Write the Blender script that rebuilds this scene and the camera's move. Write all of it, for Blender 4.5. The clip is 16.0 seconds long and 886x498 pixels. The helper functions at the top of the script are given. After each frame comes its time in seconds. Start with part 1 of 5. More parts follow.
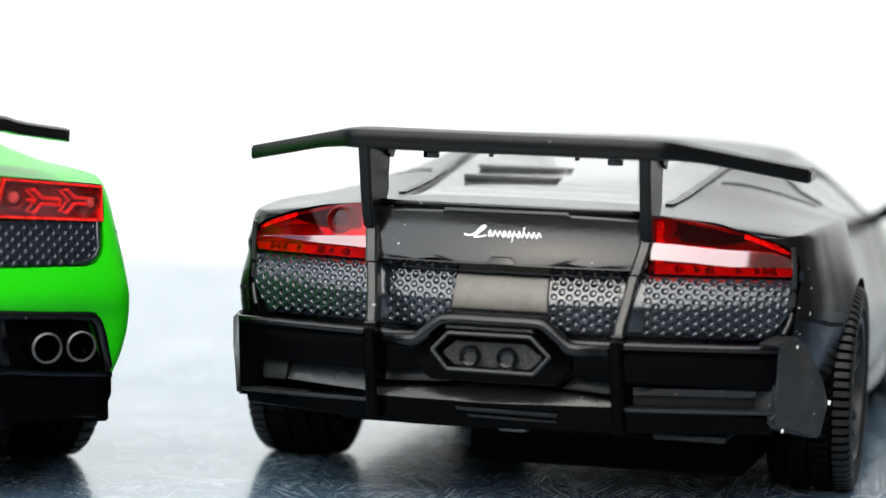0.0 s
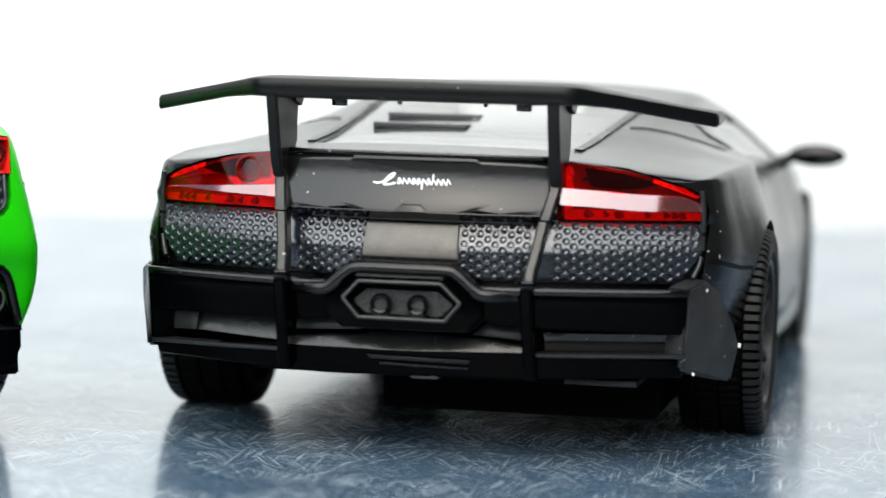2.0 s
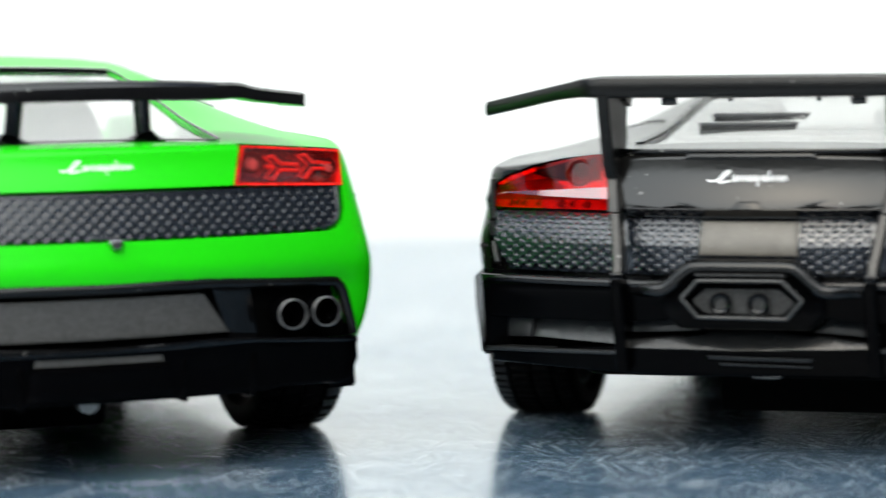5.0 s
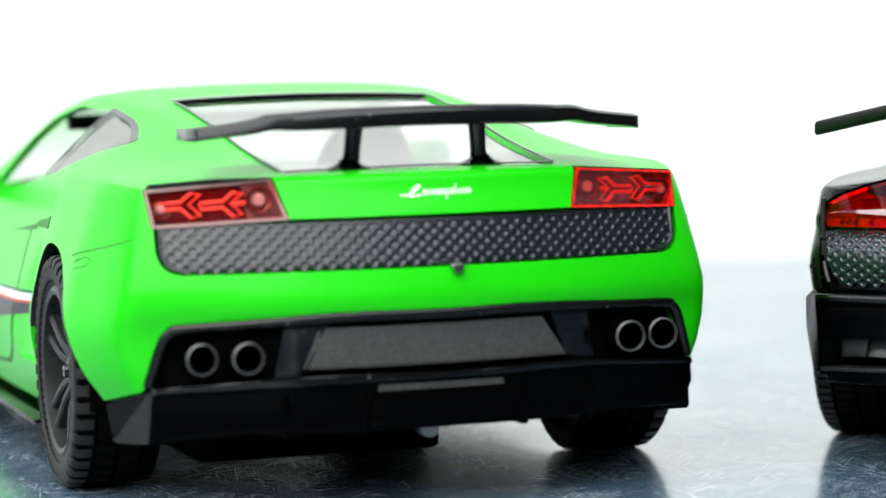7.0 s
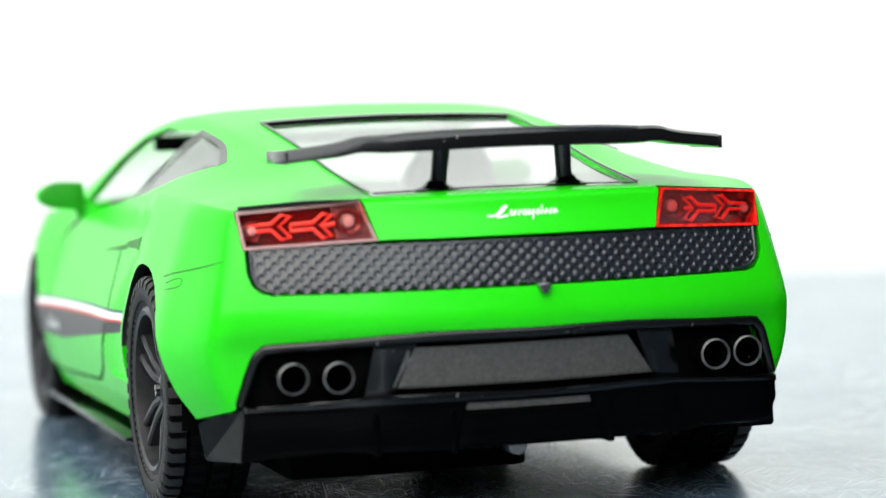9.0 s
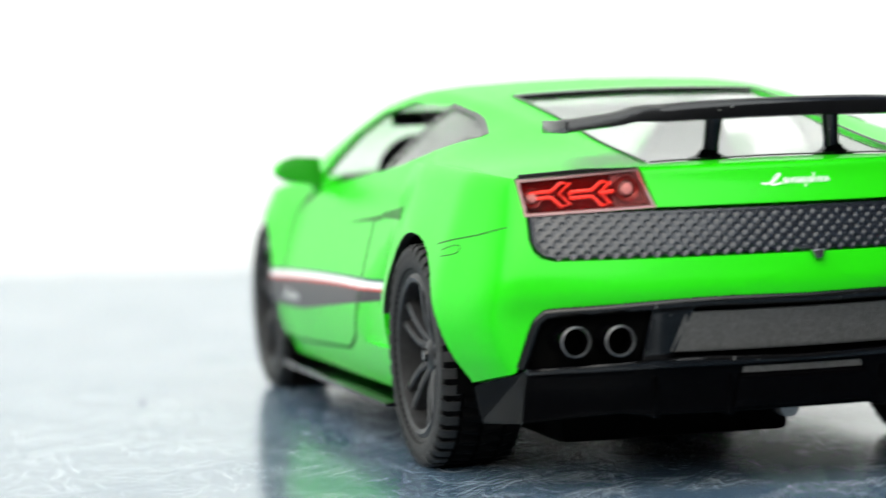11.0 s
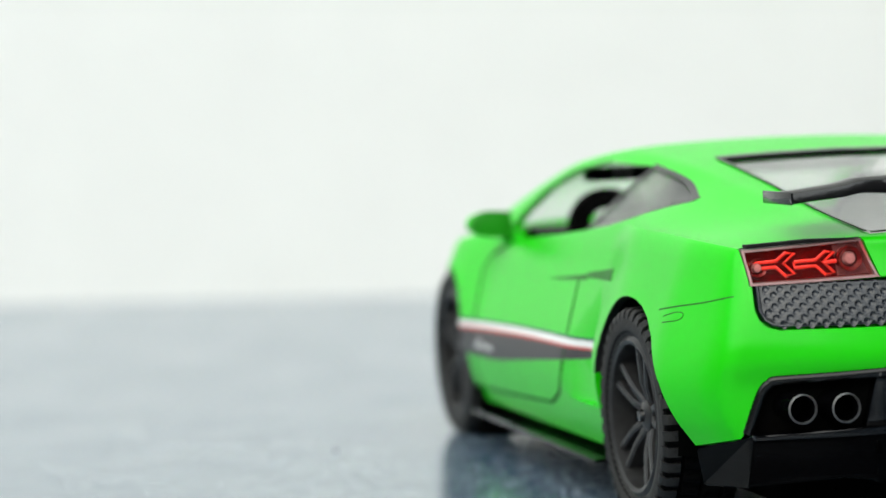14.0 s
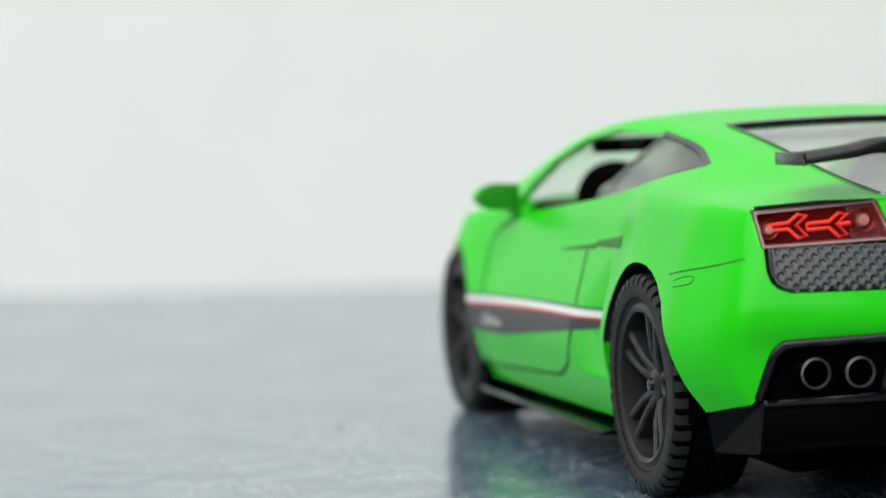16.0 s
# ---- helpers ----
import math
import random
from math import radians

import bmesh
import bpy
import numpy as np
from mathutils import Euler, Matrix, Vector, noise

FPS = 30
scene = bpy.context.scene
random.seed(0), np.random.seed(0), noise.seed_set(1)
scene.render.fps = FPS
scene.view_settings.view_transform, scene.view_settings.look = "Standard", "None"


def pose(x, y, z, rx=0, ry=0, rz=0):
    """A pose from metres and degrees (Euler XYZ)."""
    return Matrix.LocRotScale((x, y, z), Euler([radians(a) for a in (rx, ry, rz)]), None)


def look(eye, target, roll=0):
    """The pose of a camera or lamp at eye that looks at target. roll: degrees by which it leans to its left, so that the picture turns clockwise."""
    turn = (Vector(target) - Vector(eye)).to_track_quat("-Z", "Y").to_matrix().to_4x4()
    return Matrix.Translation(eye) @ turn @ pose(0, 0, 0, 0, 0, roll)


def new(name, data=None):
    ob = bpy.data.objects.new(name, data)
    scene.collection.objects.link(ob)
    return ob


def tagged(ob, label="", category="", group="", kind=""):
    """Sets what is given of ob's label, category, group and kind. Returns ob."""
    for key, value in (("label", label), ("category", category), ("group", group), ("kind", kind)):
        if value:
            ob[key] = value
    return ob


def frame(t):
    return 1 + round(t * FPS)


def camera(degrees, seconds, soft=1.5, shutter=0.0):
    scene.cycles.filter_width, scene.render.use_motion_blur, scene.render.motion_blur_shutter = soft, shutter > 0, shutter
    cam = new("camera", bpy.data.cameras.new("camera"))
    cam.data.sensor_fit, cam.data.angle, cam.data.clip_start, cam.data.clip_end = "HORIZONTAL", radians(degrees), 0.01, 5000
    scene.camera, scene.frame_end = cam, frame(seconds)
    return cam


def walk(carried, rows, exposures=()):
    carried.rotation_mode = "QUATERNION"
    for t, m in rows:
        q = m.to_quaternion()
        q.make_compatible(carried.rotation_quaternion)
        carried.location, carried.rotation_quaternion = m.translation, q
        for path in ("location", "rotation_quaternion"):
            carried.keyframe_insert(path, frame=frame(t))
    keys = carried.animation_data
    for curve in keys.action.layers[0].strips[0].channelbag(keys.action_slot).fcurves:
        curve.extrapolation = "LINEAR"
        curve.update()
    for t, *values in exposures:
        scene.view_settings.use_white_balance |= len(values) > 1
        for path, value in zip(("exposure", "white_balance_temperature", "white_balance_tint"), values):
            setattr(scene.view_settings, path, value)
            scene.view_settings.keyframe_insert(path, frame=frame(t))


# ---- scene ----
# Two die-cast model cars of 1:36 on a dark polished stone top in front of a white wall.
# All shapes are drawn in metres of the full-size car and shrunk by S.
from mathutils.bvhtree import BVHTree

S = 1 / 36
LENS = 18.94

# ---- camera ----
cam = camera(LENS, 16.0, soft=1.25, shutter=0.5)
ROWS = [
    (0, -1.880, -7.556, 1.311, -26.53, -3.76, 2.09),
    (0.5, -1.863, -7.513, 1.309, -26.43, -3.92, 1.94),
    (1, -1.869, -7.522, 1.303, -26.32, -3.90, 1.93),
    (1.5, -1.882, -7.562, 1.317, -26.86, -3.77, 1.95),
    (2, -1.861, -7.557, 1.306, -28.39, -4.80, 1.51),
    (2.5, -1.858, -7.568, 1.309, -28.63, -4.81, 1.25),
    (3, -1.842, -7.550, 1.309, -28.78, -4.71, 1.12),
    (3.5, -1.799, -7.552, 1.321, -28.98, -4.70, 1.45),
    (4, -1.845, -7.586, 1.340, -27.43, -4.45, 0.62),
    (4.5, -1.986, -7.484, 1.330, -25.59, -4.05, 0.06),
    (5, -1.994, -7.395, 1.212, -22.52, -4.16, -0.77),
    (7.5, -2.418, -7.241, 1.216, -17.76, -3.47, -1.60),
    (8, -2.424, -7.278, 1.227, -17.14, -3.40, -1.74),
    (10.5, -2.746, -7.348, 1.256, -16.15, -3.22, -2.21),
    (11, -3.045, -7.363, 1.198, -14.85, -3.35, -2.00),
    (11.5, -3.200, -7.357, 1.263, -14.62, -3.66, -2.07),
    (12, -3.303, -7.354, 1.281, -14.09, -3.64, -2.24),
    (12.5, -3.400, -7.351, 1.313, -13.99, -3.83, -2.22),
    (13, -3.488, -7.352, 1.355, -13.76, -4.00, -2.53),
    (13.5, -3.555, -7.414, 1.409, -13.60, -3.81, -2.41),
    (14, -3.563, -7.448, 1.444, -13.40, -3.33, -2.31),
    (14.5, -3.515, -7.419, 1.437, -13.15, -3.10, -2.27),
    (15, -3.519, -7.416, 1.411, -13.16, -2.88, -2.31),
    (15.5, -3.516, -7.370, 1.375, -13.13, -3.14, -2.32),
    (16, -3.516, -7.299, 1.291, -13.17, -3.12, -2.27),
]


def eye_pose(x, y, z, yaw, pitch, roll):
    a, b = radians(yaw), radians(pitch)
    eye = Vector((x, y, z)) * S
    ahead = Vector((-math.sin(a) * math.cos(b), math.cos(a) * math.cos(b), math.sin(b)))
    return look(eye, eye + ahead, roll)


walk(cam, [(r[0], eye_pose(*r[1:])) for r in ROWS],
     exposures=[(0, 0.36, 6450, 6), (8.0, 0.31, 6500, 3), (10.5, 0.28, 6600, 4), (12.0, 0.05, 6600, 3), (13.5, -0.10, 6600, 2), (14.4, -0.34, 6600, 2), (16.0, -0.42, 6600, 2)])
cam.data.dof.use_dof = True
cam.data.dof.focus_distance = 0.230
cam.data.dof.aperture_fstop = 28

# ---- light ----
# a hazy bright sky over an open terrace, the soft sun behind the camera and to its left
SUN_EL, SUN_AZ = 45, 221
world = bpy.data.worlds.new("sky")
scene.world = world
world.use_nodes = True
wn = world.node_tree.nodes
sky = wn.new("ShaderNodeTexSky")
sky.sky_type, sky.sun_disc = "NISHITA", False
sky.sun_elevation, sky.sun_rotation = radians(SUN_EL), radians(SUN_AZ)
sky.air_density, sky.dust_density, sky.ozone_density = 1.0, 2.7, 1.0
world.node_tree.links.new(sky.outputs[0], wn["Background"].inputs[0])
wn["Background"].inputs[1].default_value = 0.15
sun = new("sun", bpy.data.lights.new("sun", "SUN"))
sun.data.energy, sun.data.angle, sun.data.color = 4.15, radians(102), (0.985, 0.99, 0.97)
az, el = radians(SUN_AZ), radians(SUN_EL)
sun.matrix_world = look((0, 0, 1), Vector((0, 0, 1)) - Vector((math.sin(az) * math.cos(el), math.cos(az) * math.cos(el), math.sin(el))))
# the terrace, seen along the white wall's own axes: x along the wall, y into it
ROOM = Matrix.Translation(Vector((3.87, 9.7, 0)) * S) @ Matrix.Rotation(radians(-26.3), 4, "Z")


# ---- materials ----
def material(name, color, rough=0.5, metal=0.0, coat=0.0, vary=0.1, scale=900.0, bump=0.0, bump_scale=3000.0, spec=0.5, trans=0.0, ior=1.45, vary2=0.0, rvary=0.0, dust=0.0):
    """A principled material with colour variation at two scales, rough patches and fine relief."""
    m = bpy.data.materials.new(name)
    m.use_nodes = True
    nt = m.node_tree
    n, ln = nt.nodes, nt.links
    p = n["Principled BSDF"]
    p.inputs["Roughness"].default_value = rough
    p.inputs["Metallic"].default_value = metal
    p.inputs["Coat Weight"].default_value = coat
    p.inputs["Coat Roughness"].default_value = 0.08
    p.inputs["Specular IOR Level"].default_value = spec
    p.inputs["Transmission Weight"].default_value = trans
    p.inputs["IOR"].default_value = ior
    co = n.new("ShaderNodeTexCoord")

    def noise_tex(sc, detail=4):
        t = n.new("ShaderNodeTexNoise")
        t.inputs["Scale"].default_value, t.inputs["Detail"].default_value = sc, detail
        ln.new(co.outputs["Object"], t.inputs["Vector"])
        return t

    fine, broad = noise_tex(scale), noise_tex(scale / 12, 3)
    add = n.new("ShaderNodeMath")
    add.operation = "MULTIPLY_ADD"
    ln.new(broad.outputs["Fac"], add.inputs[0])
    add.inputs[1].default_value = vary2 if vary else 0
    ln.new(fine.outputs["Fac"], add.inputs[2])
    ramp = n.new("ShaderNodeMapRange")
    ramp.inputs["From Min"].default_value, ramp.inputs["From Max"].default_value = 0.3, 0.7 + vary2
    ramp.inputs["To Min"].default_value, ramp.inputs["To Max"].default_value = 1 - vary, 1 + vary
    ln.new(add.outputs[0], ramp.inputs["Value"])
    mul = n.new("ShaderNodeVectorMath")
    mul.operation = "SCALE"
    mul.inputs[0].default_value = color
    ln.new(ramp.outputs[0], mul.inputs["Scale"])
    ln.new(mul.outputs[0], p.inputs["Base Color"])
    if dust:
        speck = noise_tex(2100, 1)
        patch = noise_tex(160, 2)
        both_ = n.new("ShaderNodeMath")
        both_.operation = "MULTIPLY_ADD"
        ln.new(patch.outputs["Fac"], both_.inputs[0])
        both_.inputs[1].default_value = 0.35
        ln.new(speck.outputs["Fac"], both_.inputs[2])
        mask = n.new("ShaderNodeMapRange")
        mask.inputs["From Min"].default_value, mask.inputs["From Max"].default_value = 0.955, 0.985
        mask.inputs["To Max"].default_value = dust
        ln.new(both_.outputs[0], mask.inputs["Value"])
        mx = n.new("ShaderNodeMix")
        mx.data_type = "RGBA"
        mx.inputs[7].default_value = (0.5, 0.5, 0.48, 1)
        ln.new(mask.outputs[0], mx.inputs[0])
        ln.new(mul.outputs[0], mx.inputs[6])
        ln.new(mx.outputs[2], p.inputs["Base Color"])
    if rvary:
        rr = n.new("ShaderNodeMapRange")
        rr.inputs["From Min"].default_value, rr.inputs["From Max"].default_value = 0.3, 0.7
        rr.inputs["To Min"].default_value, rr.inputs["To Max"].default_value = max(0.02, rough - rvary), rough + rvary
        ln.new(broad.outputs["Fac"], rr.inputs["Value"])
        ln.new(rr.outputs[0], p.inputs["Roughness"])
    if bump:
        b = n.new("ShaderNodeBump")
        b.inputs["Strength"].default_value, b.inputs["Distance"].default_value = bump, 0.0002
        t = noise_tex(bump_scale, 3)
        ln.new(t.outputs["Fac"], b.inputs["Height"])
        ln.new(b.outputs[0], p.inputs["Normal"])
    return m


GREEN = material("lime_green_paint", (0.024, 0.62, 0.004), 0.34, coat=0.12, vary=0.03, scale=120, rvary=0.03, bump=0.03, bump_scale=1200, spec=0.3)
BLACK_PAINT = material("satin_black_paint", (0.004, 0.0039, 0.0037), 0.21, ior=1.5, vary=0.15, scale=700, rvary=0.05, bump=0.06, bump_scale=2600, dust=0.9)
PLASTIC = material("black_plastic", (0.0012, 0.0012, 0.0015), 0.13, vary=0.2, scale=800, rvary=0.04, bump=0.02, bump_scale=1600, dust=0.25)
ROUGH_PLASTIC = material("scuffed_dark_grey_plastic", (0.006, 0.0065, 0.0075), 0.32, vary=0.4, scale=1200, vary2=0.5, bump=0.5, bump_scale=9000, dust=0.7)
GREY_PANEL = material("grained_grey_plastic", (0.06, 0.06, 0.06), 0.45, vary=0.3, scale=3000, bump=0.8, bump_scale=8000)
PLATE = material("warm_grey_blank", (0.13, 0.12, 0.105), 0.38, vary=0.12, scale=900, bump=0.15, dust=0.5)
# both grille tones are blued in place of the blue sky they reflect
MESH_GREY = material("dark_grey_sky_tinted_grille", (0.010, 0.013, 0.019), 0.20, ior=1.9, vary=0.15, scale=1500, rvary=0.05)
GRILLE_GREY = material("charcoal_sky_tinted_grille", (0.009, 0.012, 0.018), 0.24, ior=1.6, vary=0.25, scale=1500, rvary=0.05)
RUBBER = material("black_rubber", (0.0030, 0.0030, 0.0032), 0.55, vary=0.35, scale=1500, vary2=0.4, bump=0.35, bump_scale=3600, spec=0.04)
SHOULDER = material("worn_black_rubber", (0.011, 0.0108, 0.0106), 0.5, vary=0.5, scale=1200, vary2=0.5, bump=0.3, bump_scale=3600, spec=0.4)
DUSTY_RUBBER = material("dusty_black_rubber", (0.020, 0.0195, 0.019), 0.62, vary=0.4, scale=1500, vary2=0.4, bump=0.3, bump_scale=3600, spec=0.35)
RIM = material("gunmetal_wheel_paint", (0.030, 0.030, 0.031), 0.36, metal=0.2, vary=0.25, scale=1000, rvary=0.06, spec=0.4)
CHROME = material("worn_chrome", (0.34, 0.34, 0.35), 0.22, metal=1.0, vary=0.15, scale=2500, rvary=0.08)
DARK = material("dark_plastic_and_gap_shade", (0.002, 0.002, 0.002), 0.6, vary=0.2, spec=0.2)
WHITE_INK = material("white_print", (0.85, 0.85, 0.85), 0.4, vary=0.04)
RED_INK = material("red_print", (0.55, 0.02, 0.015), 0.4, vary=0.05)
TEAL_INK = material("dark_green_print", (0.01, 0.12, 0.07), 0.4, vary=0.05)
GREY_INK = material("charcoal_print", (0.035, 0.033, 0.035), 0.42, vary=0.12, scale=1500)
RED_LENS = material("polished_red_lens", (0.74, 0.016, 0.012), 0.04, trans=1.0, ior=1.38, vary=0.03)
# raised IOR, to force a pale sky reflection in one band of the lens
LENS_SHEEN = material("red_lens_sky_sheen", (0.45, 0.012, 0.010), 0.05, trans=1.0, ior=2.5, vary=0.03)
BRIGHT_LENS = material("clear_bright_red_plastic", (1.0, 0.50, 0.48), 0.05, trans=1.0, ior=1.28, vary=0.03)
LAMP_BACK = material("red_silvered_reflector", (0.17, 0.006, 0.005), 0.25, metal=0.3, vary=0.6, scale=900, vary2=0.5)
SHEEN_LENS = material("pale_red_plastic_with_sheen", (0.96, 0.16, 0.16), 0.06, trans=1.0, coat=0.6, ior=1.95, vary=0.03)
PINK_RIM = material("pinkish_silver_lamp_frame", (0.26, 0.15, 0.15), 0.3, metal=0.3, vary=0.25, scale=900, vary2=0.4)
BULB = material("bright_silver_bulb", (0.85, 0.83, 0.82), 0.25, metal=0.6, vary=0.2, scale=2000)
DARK_RED = material("dark_red_reflector", (0.10, 0.007, 0.006), 0.2, coat=0.5, vary=0.3, scale=2000)
# darker body greens that stand in for shade inside gaps and recesses
GAP_SHADE = material("gap_shade_green", (0.010, 0.17, 0.003), 0.5, vary=0.1)
SEAM_SHADE = material("door_gap_shade_green", (0.005, 0.07, 0.002), 0.6, vary=0.1, spec=0.2)
MIRROR_GREEN = material("dull_green_mirror_face", (0.014, 0.24, 0.004), 0.45, vary=0.12, scale=400)
WING = material("satin_black_wing_plastic", (0.0015, 0.0015, 0.002), 0.17, ior=1.55, vary=0.2, scale=800, rvary=0.05, bump=0.06, bump_scale=2400, dust=0.5)
RED_GUIDE = material("red_reflector_plastic", (1.0, 0.10, 0.07), 0.2, coat=0.5, vary=0.1, scale=1800)
SILVER = material("silvered_reflector", (0.5, 0.35, 0.35), 0.25, metal=0.8, vary=0.2, scale=2200)
GLASS = material("clear_window_plastic", (0.90, 0.91, 0.91), 0.03, trans=1.0, ior=1.16, vary=0.02)
FROST = material("hazy_window_plastic", (0.92, 0.92, 0.91), 0.03, trans=1.0, ior=1.34, vary=0.04)
SMOKED = material("smoked_window_plastic", (0.72, 0.71, 0.70), 0.16, trans=1.0, ior=1.25, vary=0.08)
SEAT = material("black_moulded_seat_plastic", (0.012, 0.012, 0.013), 0.45, vary=0.15, bump=0.1)
UNDER = material("matt_black_chassis", (0.001, 0.001, 0.001), 0.75, vary=0.2, bump=0.1, spec=0.05)
MATT_BLACK = material("smooth_black_plastic", (0.0008, 0.0008, 0.0010), 0.16, vary=0.2, bump=0.03, spec=0.05)
BEAD_RED = material("beaded_red_reflector", (0.85, 0.020, 0.014), 0.15, coat=0.3, vary=0.5, scale=2200)
SPARK_RED = material("sparkling_red_reflector", (0.42, 0.010, 0.007), 0.12, coat=0.3, vary=0.95, scale=520, vary2=0.5)
MOTTLED_RED = material("mottled_dark_red_reflector", (0.15, 0.004, 0.003), 0.2, vary=0.97, scale=600, vary2=0.6)
LIP = material("worn_grey_lip", (0.16, 0.16, 0.165), 0.42, metal=0.7, vary=0.6, scale=1800, vary2=0.5)
SCUFFED = material("scuffed_pale_grey_plastic", (0.030, 0.031, 0.032), 0.40, vary=0.9, scale=300, vary2=0.7, bump=0.35, bump_scale=2200, dust=1.0)
# lightened so that the bumper panes look as if they reflect sky
GREY_RECESS = material("worn_grey_plastic_and_sheen", (0.040, 0.042, 0.044), 0.30, vary=0.35, scale=700, vary2=0.5, rvary=0.08, bump=0.12, bump_scale=1800, dust=0.5)
LEDGE_GREY = material("chipped_dark_plastic", (0.010, 0.0105, 0.011), 0.24, vary=0.5, scale=500, vary2=0.5, rvary=0.08, bump=0.3, bump_scale=1400, dust=0.5)
RIDGE = material("smooth_black_ridge_plastic", (0.002, 0.0021, 0.0022), 0.24, vary=0.2, scale=900, rvary=0.05, bump=0.05, bump_scale=2400, dust=0.2)
GRAIN_PLASTIC = material("grained_black_plastic", (0.024, 0.025, 0.026), 0.28, vary=0.7, scale=3600, bump=1.0, bump_scale=6000)
PANE_BLACK = material("glossy_black_pane", (0.0012, 0.0013, 0.0018), 0.10, vary=0.2, scale=800, rvary=0.03, dust=0.4)
FIN = material("satin_dark_grey_fin", (0.006, 0.0065, 0.007), 0.28, ior=1.5, vary=0.2, scale=900, rvary=0.05, bump=0.1, bump_scale=2600, dust=0.4)
BLACK_WING = material("satin_black_wing_paint", (0.0030, 0.0031, 0.0031), 0.30, spec=0.3, vary=0.2, scale=800, rvary=0.05, bump=0.08, bump_scale=2400, dust=0.25)
# lighter grey that stands in for highlights along black edges
EDGE_SHEEN = material("dark_grey_edge_sheen", (0.014, 0.0145, 0.015), 0.28, ior=1.5, vary=0.3, scale=1200, bump=0.1, bump_scale=2400)
METAL = material("zinc_screw_metal", (0.4, 0.39, 0.37), 0.35, metal=1.0, vary=0.2, scale=2000)


def stone_material():
    m = bpy.data.materials.new("polished_dark_stone")
    m.use_nodes = True
    n, ln = m.node_tree.nodes, m.node_tree.links
    p = n["Principled BSDF"]
    co = n.new("ShaderNodeTexCoord")

    def tex(kind, sc, **more):
        t = n.new(kind)
        t.inputs["Scale"].default_value = sc
        for key, value in more.items():
            t.inputs[key].default_value = value
        ln.new(co.outputs["Object"], t.inputs["Vector"])
        return t

    def mapped(src, a, b, c, d):
        r = n.new("ShaderNodeMapRange")
        for key, value in zip(("From Min", "From Max", "To Min", "To Max"), (a, b, c, d)):
            r.inputs[key].default_value = value
        ln.new(src, r.inputs["Value"])
        return r.outputs[0]

    cloud = tex("ShaderNodeTexNoise", 60, Detail=5.0)
    grain = tex("ShaderNodeTexNoise", 1900, Detail=3.0)

    def mixed(fac, under, over):
        x = n.new("ShaderNodeMix")
        x.data_type = "RGBA"
        x.inputs[7].default_value = over
        if isinstance(under, tuple):
            x.inputs[6].default_value = under
        else:
            ln.new(under, x.inputs[6])
        ln.new(fac, x.inputs[0])
        return x.outputs[2]

    def product(u, v):
        x = n.new("ShaderNodeMath")
        x.operation = "MULTIPLY"
        ln.new(u, x.inputs[0])
        ln.new(v, x.inputs[1])
        return x.outputs[0]

    color = mixed(mapped(grain.outputs["Fac"], 0.35, 0.65, 0, 1), (0.056, 0.106, 0.166, 1), (0.069, 0.124, 0.188, 1))
    fleck = tex("ShaderNodeTexNoise", 6500, Detail=2.0)
    color = mixed(mapped(fleck.outputs["Fac"], 0.63, 0.68, 0, 0.9), color, (0.48, 0.53, 0.58, 1))
    blotch = tex("ShaderNodeTexNoise", 380, Detail=3.0)
    color = mixed(mapped(blotch.outputs["Fac"], 0.62, 0.74, 0, 0.15), color, (0.30, 0.34, 0.38, 1))
    # fine scratches in several directions, in worn patches
    for turn, shift, length in ((30, 0.0, 140), (43, 0.3, 75), (54, 0.5, 90), (78, 0.7, 75), (93, 0.9, 120), (140, 1.1, 200)):
        across = abs(math.sin(radians(turn - 63)))
        mp = n.new("ShaderNodeMapping")
        mp.vector_type = "TEXTURE"
        mp.inputs["Rotation"].default_value = (0, 0, radians(turn))
        mp.inputs["Location"].default_value = (shift, shift, 0)
        mp.inputs["Scale"].default_value = (1 / length, 1 / (9500 - 4500 * across), 1)
        ln.new(co.outputs["Object"], mp.inputs["Vector"])
        line = n.new("ShaderNodeTexNoise")
        line.inputs["Scale"].default_value, line.inputs["Detail"].default_value = 1.0, 1.0
        ln.new(mp.outputs[0], line.inputs["Vector"])
        worn = tex("ShaderNodeTexNoise", 110 + turn * 0.4, Detail=2.0)
        color = mixed(product(mapped(line.outputs["Fac"], 0.665, 0.69, 0, 0.85), mapped(worn.outputs["Fac"], 0.46, 0.56, 0, 1)), color, (0.75, 0.80, 0.84, 1))
    p.inputs["IOR"].default_value = 1.6
    p.inputs["Coat Weight"].default_value, p.inputs["Coat Roughness"].default_value = 0.35, 0.10
    ln.new(color, p.inputs["Base Color"])
    ln.new(mapped(cloud.outputs["Fac"], 0.3, 0.7, 0.16, 0.25), p.inputs["Roughness"])
    b = n.new("ShaderNodeBump")
    b.inputs["Strength"].default_value, b.inputs["Distance"].default_value = 0.10, 0.0001
    ln.new(grain.outputs["Fac"], b.inputs["Height"])
    ln.new(b.outputs[0], p.inputs["Normal"])
    return m


STONE = stone_material()
# tone of the added unseen walls, low so that reflections stay dark
UNSEEN_WALL_DARK = material("unseen_wall_dark_paint", (0.06, 0.06, 0.06), 0.8, vary=0.04, scale=20, vary2=0.4)
PLASTER = material("white_wall_paint", (0.80, 0.80, 0.78), 0.7, vary=0.03, scale=60, vary2=0.5, bump=0.3, bump_scale=400)


